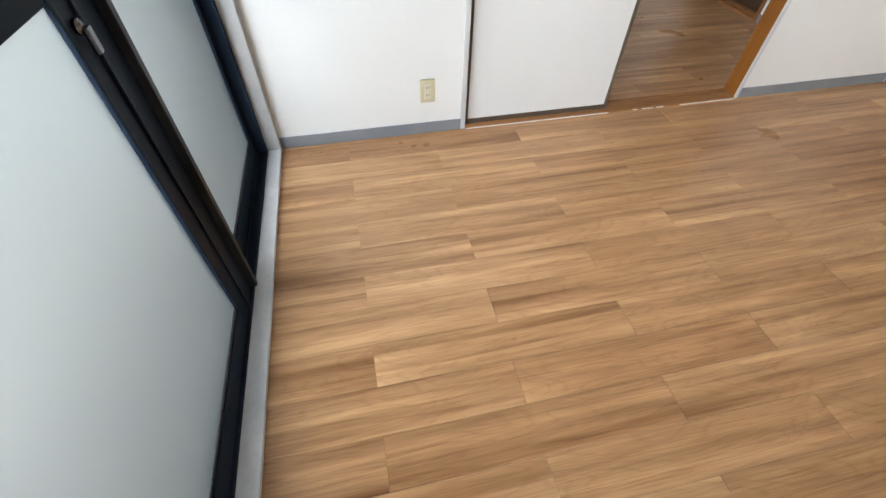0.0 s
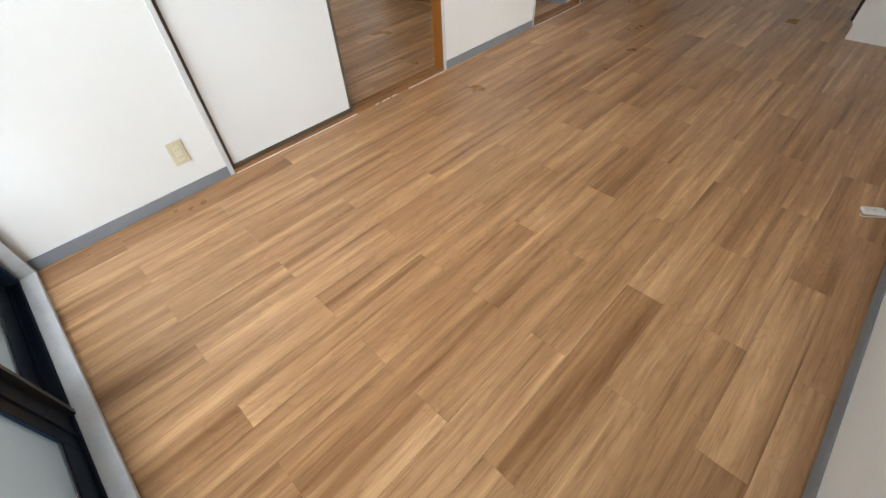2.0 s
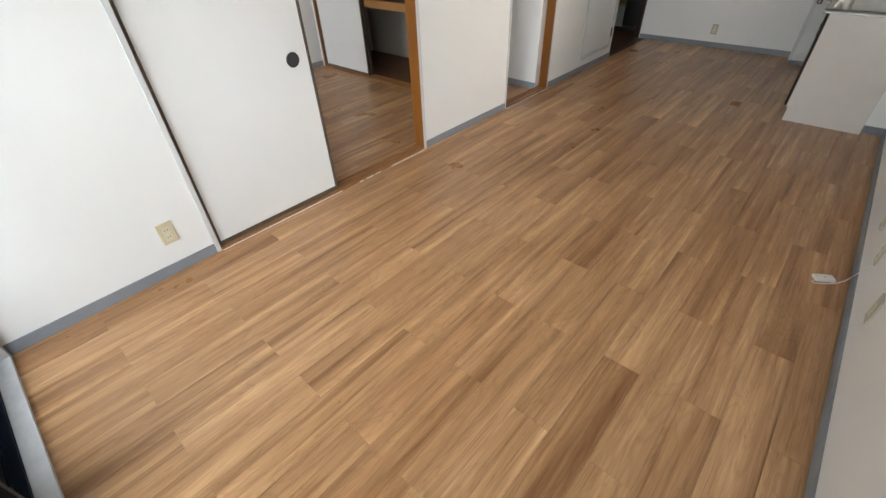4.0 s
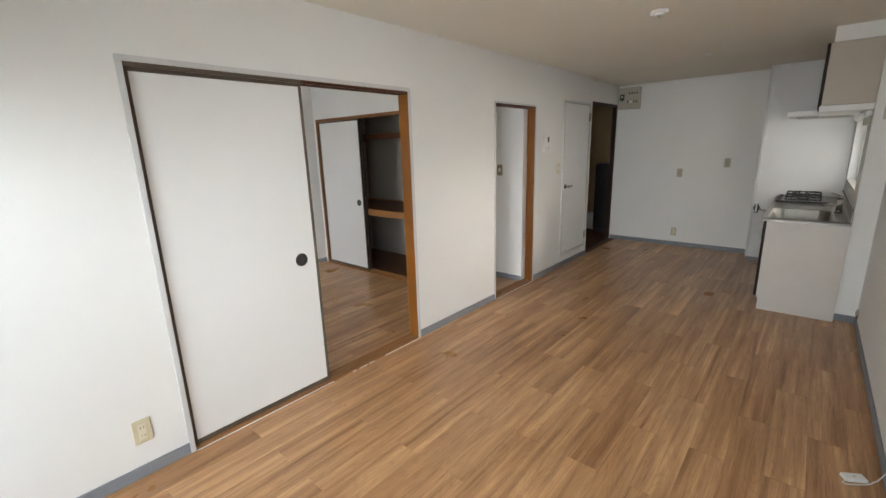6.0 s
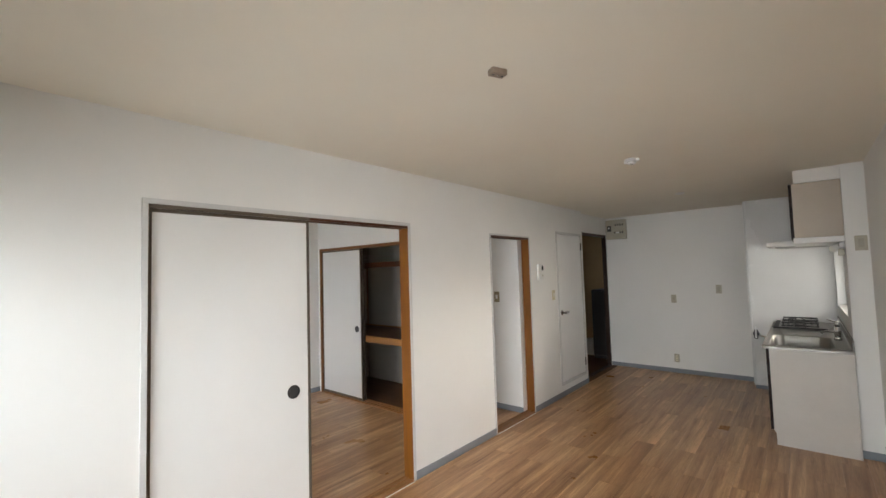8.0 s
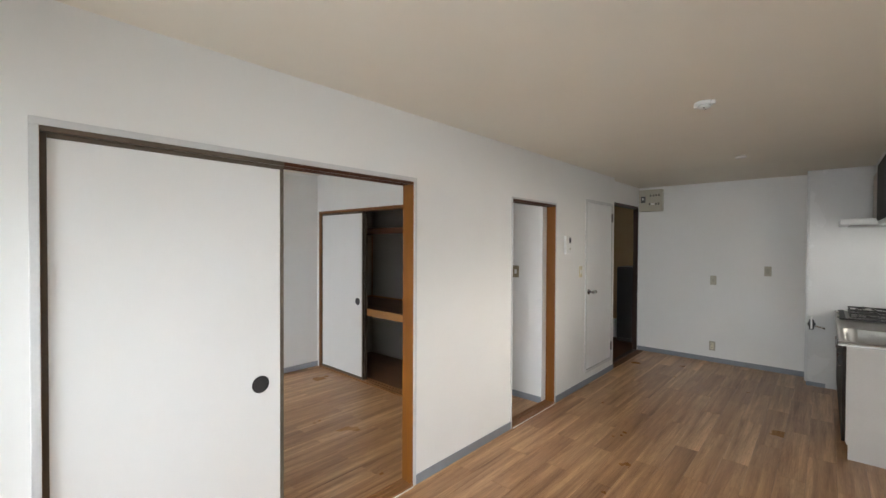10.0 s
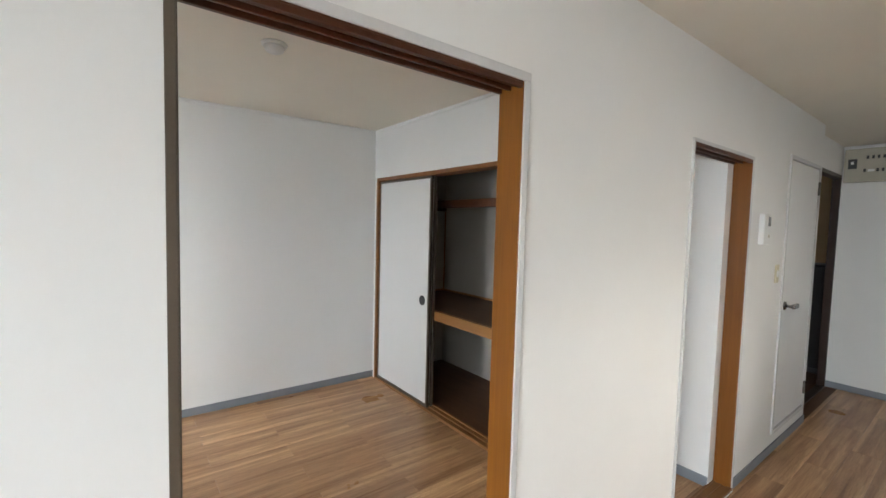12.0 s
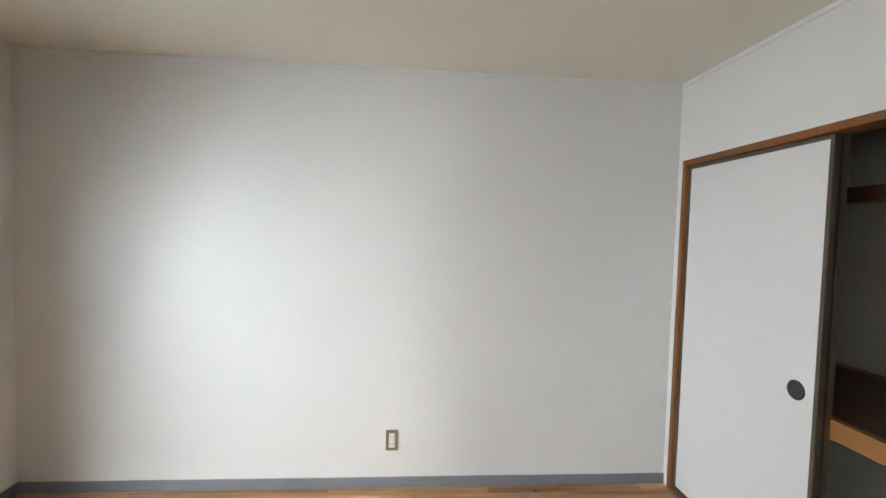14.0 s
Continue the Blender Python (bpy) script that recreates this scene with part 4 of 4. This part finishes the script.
stove = thing("gas_stove", 6.62, -2.262, KH - 0.004, "two-burner gas hob with black cast grates", "stove")
part("body", box(-0.33, 0.33, -0.22, 0.22, 0, 0.014, 0.005), STEEL, stove, "steel hob tray")
part("front_strip", box(-0.334, 0.334, 0.18, 0.224, 0.002, 0.018, 0.004), CAST, stove, "black front strip")
part("side_strip", box(-0.336, -0.30, -0.22, 0.18, 0.002, 0.017, 0.004), CAST, stove, "black side strip")
for bx in (-0.165, 0.165):
    br = part("burner", cylinder((bx, 0, 0.018), (0, 0, 1), 0.045, 0.040, 0.018, 24, 0.003), CAST, stove)
    part("burner_cap", cylinder((bx, 0, 0.036), (0, 0, 1), 0.030, 0.026, 0.008, 24, 0.002), STEEL, br)
    part("drip_ring", ring((bx, 0, 0.018), (0, 0, 1), 0.060, 0.095, 0.006), CHROME, stove, "chrome drip ring", True)
    gr = bmesh.new()
    for z in (0.030, 0.062):
        tube([(bx - 0.14, -0.15, z), (bx + 0.14, -0.15, z), (bx + 0.14, 0.15, z), (bx - 0.14, 0.15, z), (bx - 0.14, -0.15, z)], 0.006, 6, gr)
    for k in range(6):
        an = math.pi / 3 * k + 0.3
        tube([(bx + 0.045 * math.cos(an), 0.045 * math.sin(an), 0.070), (bx + 0.135 * math.cos(an), 0.145 * math.sin(an), 0.068), (bx + 0.135 * math.cos(an), 0.145 * math.sin(an), 0.018)], 0.006, 6, gr)
    part("grate", gr, CAST, stove, "black cast-iron grate")
for kx in (-0.17, 0.17):
    part("knob", cylinder((kx, 0.22, 0.008), (0, 1, 0), 0.014, 0.012, 0.02, 16), CHROME, stove)

cock = thing("gas_cock", 6.985, -1.830, COCK_Z, "black gas cock with a white lever on the stub wall", "gas tap", turn=-90)
part("valve_body", cylinder((0, -0.03, -0.055), (0, 0, 1), 0.022, 0.020, 0.11, 16, 0.004), DARK, cock, "", True)
part("wall_flange", cylinder((0, 0.0, 0), (0, -1, 0), 0.036, 0.030, 0.030, 20, 0.003), DARK, cock)
part("white_lever", box(-0.008, 0.008, -0.064, -0.046, -0.045, 0.095, 0.004), WHITE, cock, "white lever")
part("nozzle", tube([(0, -0.03, -0.01), (0.045, -0.035, -0.014), (0.085, -0.045, -0.022), (0.11, -0.05, -0.03)], 0.010, 10), CHROME, cock, "chrome hose nozzle", True)

wc = thing("wall_cabinet", 0, 0, 0, "cream wall cabinet with dark door fronts over the sink", "cabinet")
part("body", box(5.150, 6.18, KB, -2.285, 1.775, 2.245, 0.002), WALLCAB, wc)
for i in range(2):
    a = 5.152 + i * 0.514
    part("door", box(a, a + 0.511, -2.284, -2.262, 1.765, 2.245, 0.002), CABINET_DARK, wc, "dark brown door front")
part("bottom_lip", box(5.150, 6.18, KB, -2.275, 1.725, 1.773, 0.004), DOORPAINT, wc, "white underside tray")
structure("trim_cabinet_filler", box(5.150, 7.0, KITCHEN, -2.300, 2.249, CEIL), WALLPAPER, "white boxed-in filler above the wall cabinet", "trim")
hood = thing("range_hood", 0, 0, 0, "thin white range hood over the stove", "range hood")
part("canopy", box(6.20, 6.98, KB, -2.030, 1.735, 1.790, 0.010), WHITE, hood)
part("grease_filter", box(6.28, 6.90, KB + 0.06, -2.10, 1.728, 1.734), STEEL, hood, "steel filter")
part("fan_box", box(6.22, 6.96, KB, -2.285, 1.792, 2.245, 0.004), WALLCAB, hood)
sl = thing("kitchen_lamp", 5.36, KB, 1.668, "slim white lamp under the wall cabinet, its milky cover added as a sunlit bright spot", "lamp")
part("housing", box(-0.14, 0.40, 0, 0.035, 0.012, 0.055, 0.010), WHITE, sl)
# Translucent cover added so sun from behind gives the bright spot here.
part("sun_glow_cover", cylinder((-0.02, 0.050, 0.012), (1, 0, 0), 0.030, 0.030, 0.42, 24, 0.006), MILKY, sl, "milky tube cover added to glow with sunlight from behind", True)
part("end_cap", cylinder((-0.06, 0.050, 0.012), (1, 0, 0), 0.027, 0.032, 0.040, 24, 0.006), WHITE, sl, "", True)
part("bracket", box(-0.10, -0.04, 0, 0.04, -0.06, 0.0, 0.008), BEIGE, sl, "grey bracket")

# ---- hall ----
hc = thing("shoe_cabinet", 7.72, 0.205, 0, "tall black cabinet standing in the dark hall", "cabinet")
part("body", box(0, 0.45, 0.0, 0.335, 0.05, 1.185, 0.030), BLACK, hc)
part("plinth", box(0.02, 0.43, 0.01, 0.32, 0.0, 0.05), DARK, hc)
part("door", box(-0.012, 0.002, 0.012, 0.323, 0.07, 1.16, 0.006), BLACK, hc)
wb = thing("white_box", 8.05, 0.70, 0, "small white box on the hall floor", "box")
part("carton", box(-0.12, 0.12, -0.08, 0.08, 0, 0.26, 0.008), WHITE, wb)
part("flap", box(-0.125, 0.125, -0.085, 0.085, 0.26, 0.272, 0.004), WHITE, wb)


# ---- floor planks ----
def plank_mesh(length, width, material):
    b = bmesh.new()
    g, d = 0.0003, 0.0006
    top = [b.verts.new((x, y, 0.0)) for x, y in ((g + d, g + d), (length - g - d, g + d), (length - g - d, width - g - d), (g + d, width - g - d))]
    low = [b.verts.new((x, y, -d)) for x, y in ((g, g), (length - g, g), (length - g, width - g), (g, width - g))]
    base = [b.verts.new((v.co.x, v.co.y, -0.0029)) for v in low]
    b.faces.new(top)
    for i in range(4):
        n = (i + 1) % 4
        b.faces.new((top[i], low[i], low[n], top[n]))
        b.faces.new((low[i], base[i], base[n], low[n]))
    return mesh_of("plank", b, material)


PLANKS = {}


def lay(parent, x0, x1, y0, y1, keep):
    """Rows of half-staggered planks along x; keep(x, y) leaves out what lies under walls."""
    pitch, run = 0.1523, 0.9144
    j = math.floor((-0.028 - y1) / pitch)
    while -0.028 - pitch * j > y0:
        top = -0.028 - pitch * j
        bottom = max(top - pitch, y0)
        top = min(top, y1)
        start = (0.352 if j % 2 == 0 else 0.803) - 3 * run
        while start < x1:
            a, c = max(start, x0), min(start + run, x1)
            if c - a > 0.01 and top - bottom > 0.008 and keep((a + c) / 2, (top + bottom) / 2):
                key = (round(c - a, 3), round(top - bottom, 3))
                if key not in PLANKS:
                    PLANKS[key] = plank_mesh(*key, OAK)
                ob = new("plank", PLANKS[key])
                ob.parent = parent
                ob.location = (a, bottom, 0.0)
            start += run
        j += 1


lay(floor_living, 0.0, EAST, SOUTH, 0.0, lambda x, y: True)
lay(floor_second, 0.0, ALCOVE_E, T, NORTH2, lambda x, y: x < CLOSET + 0.3 or y < ALCOVE)
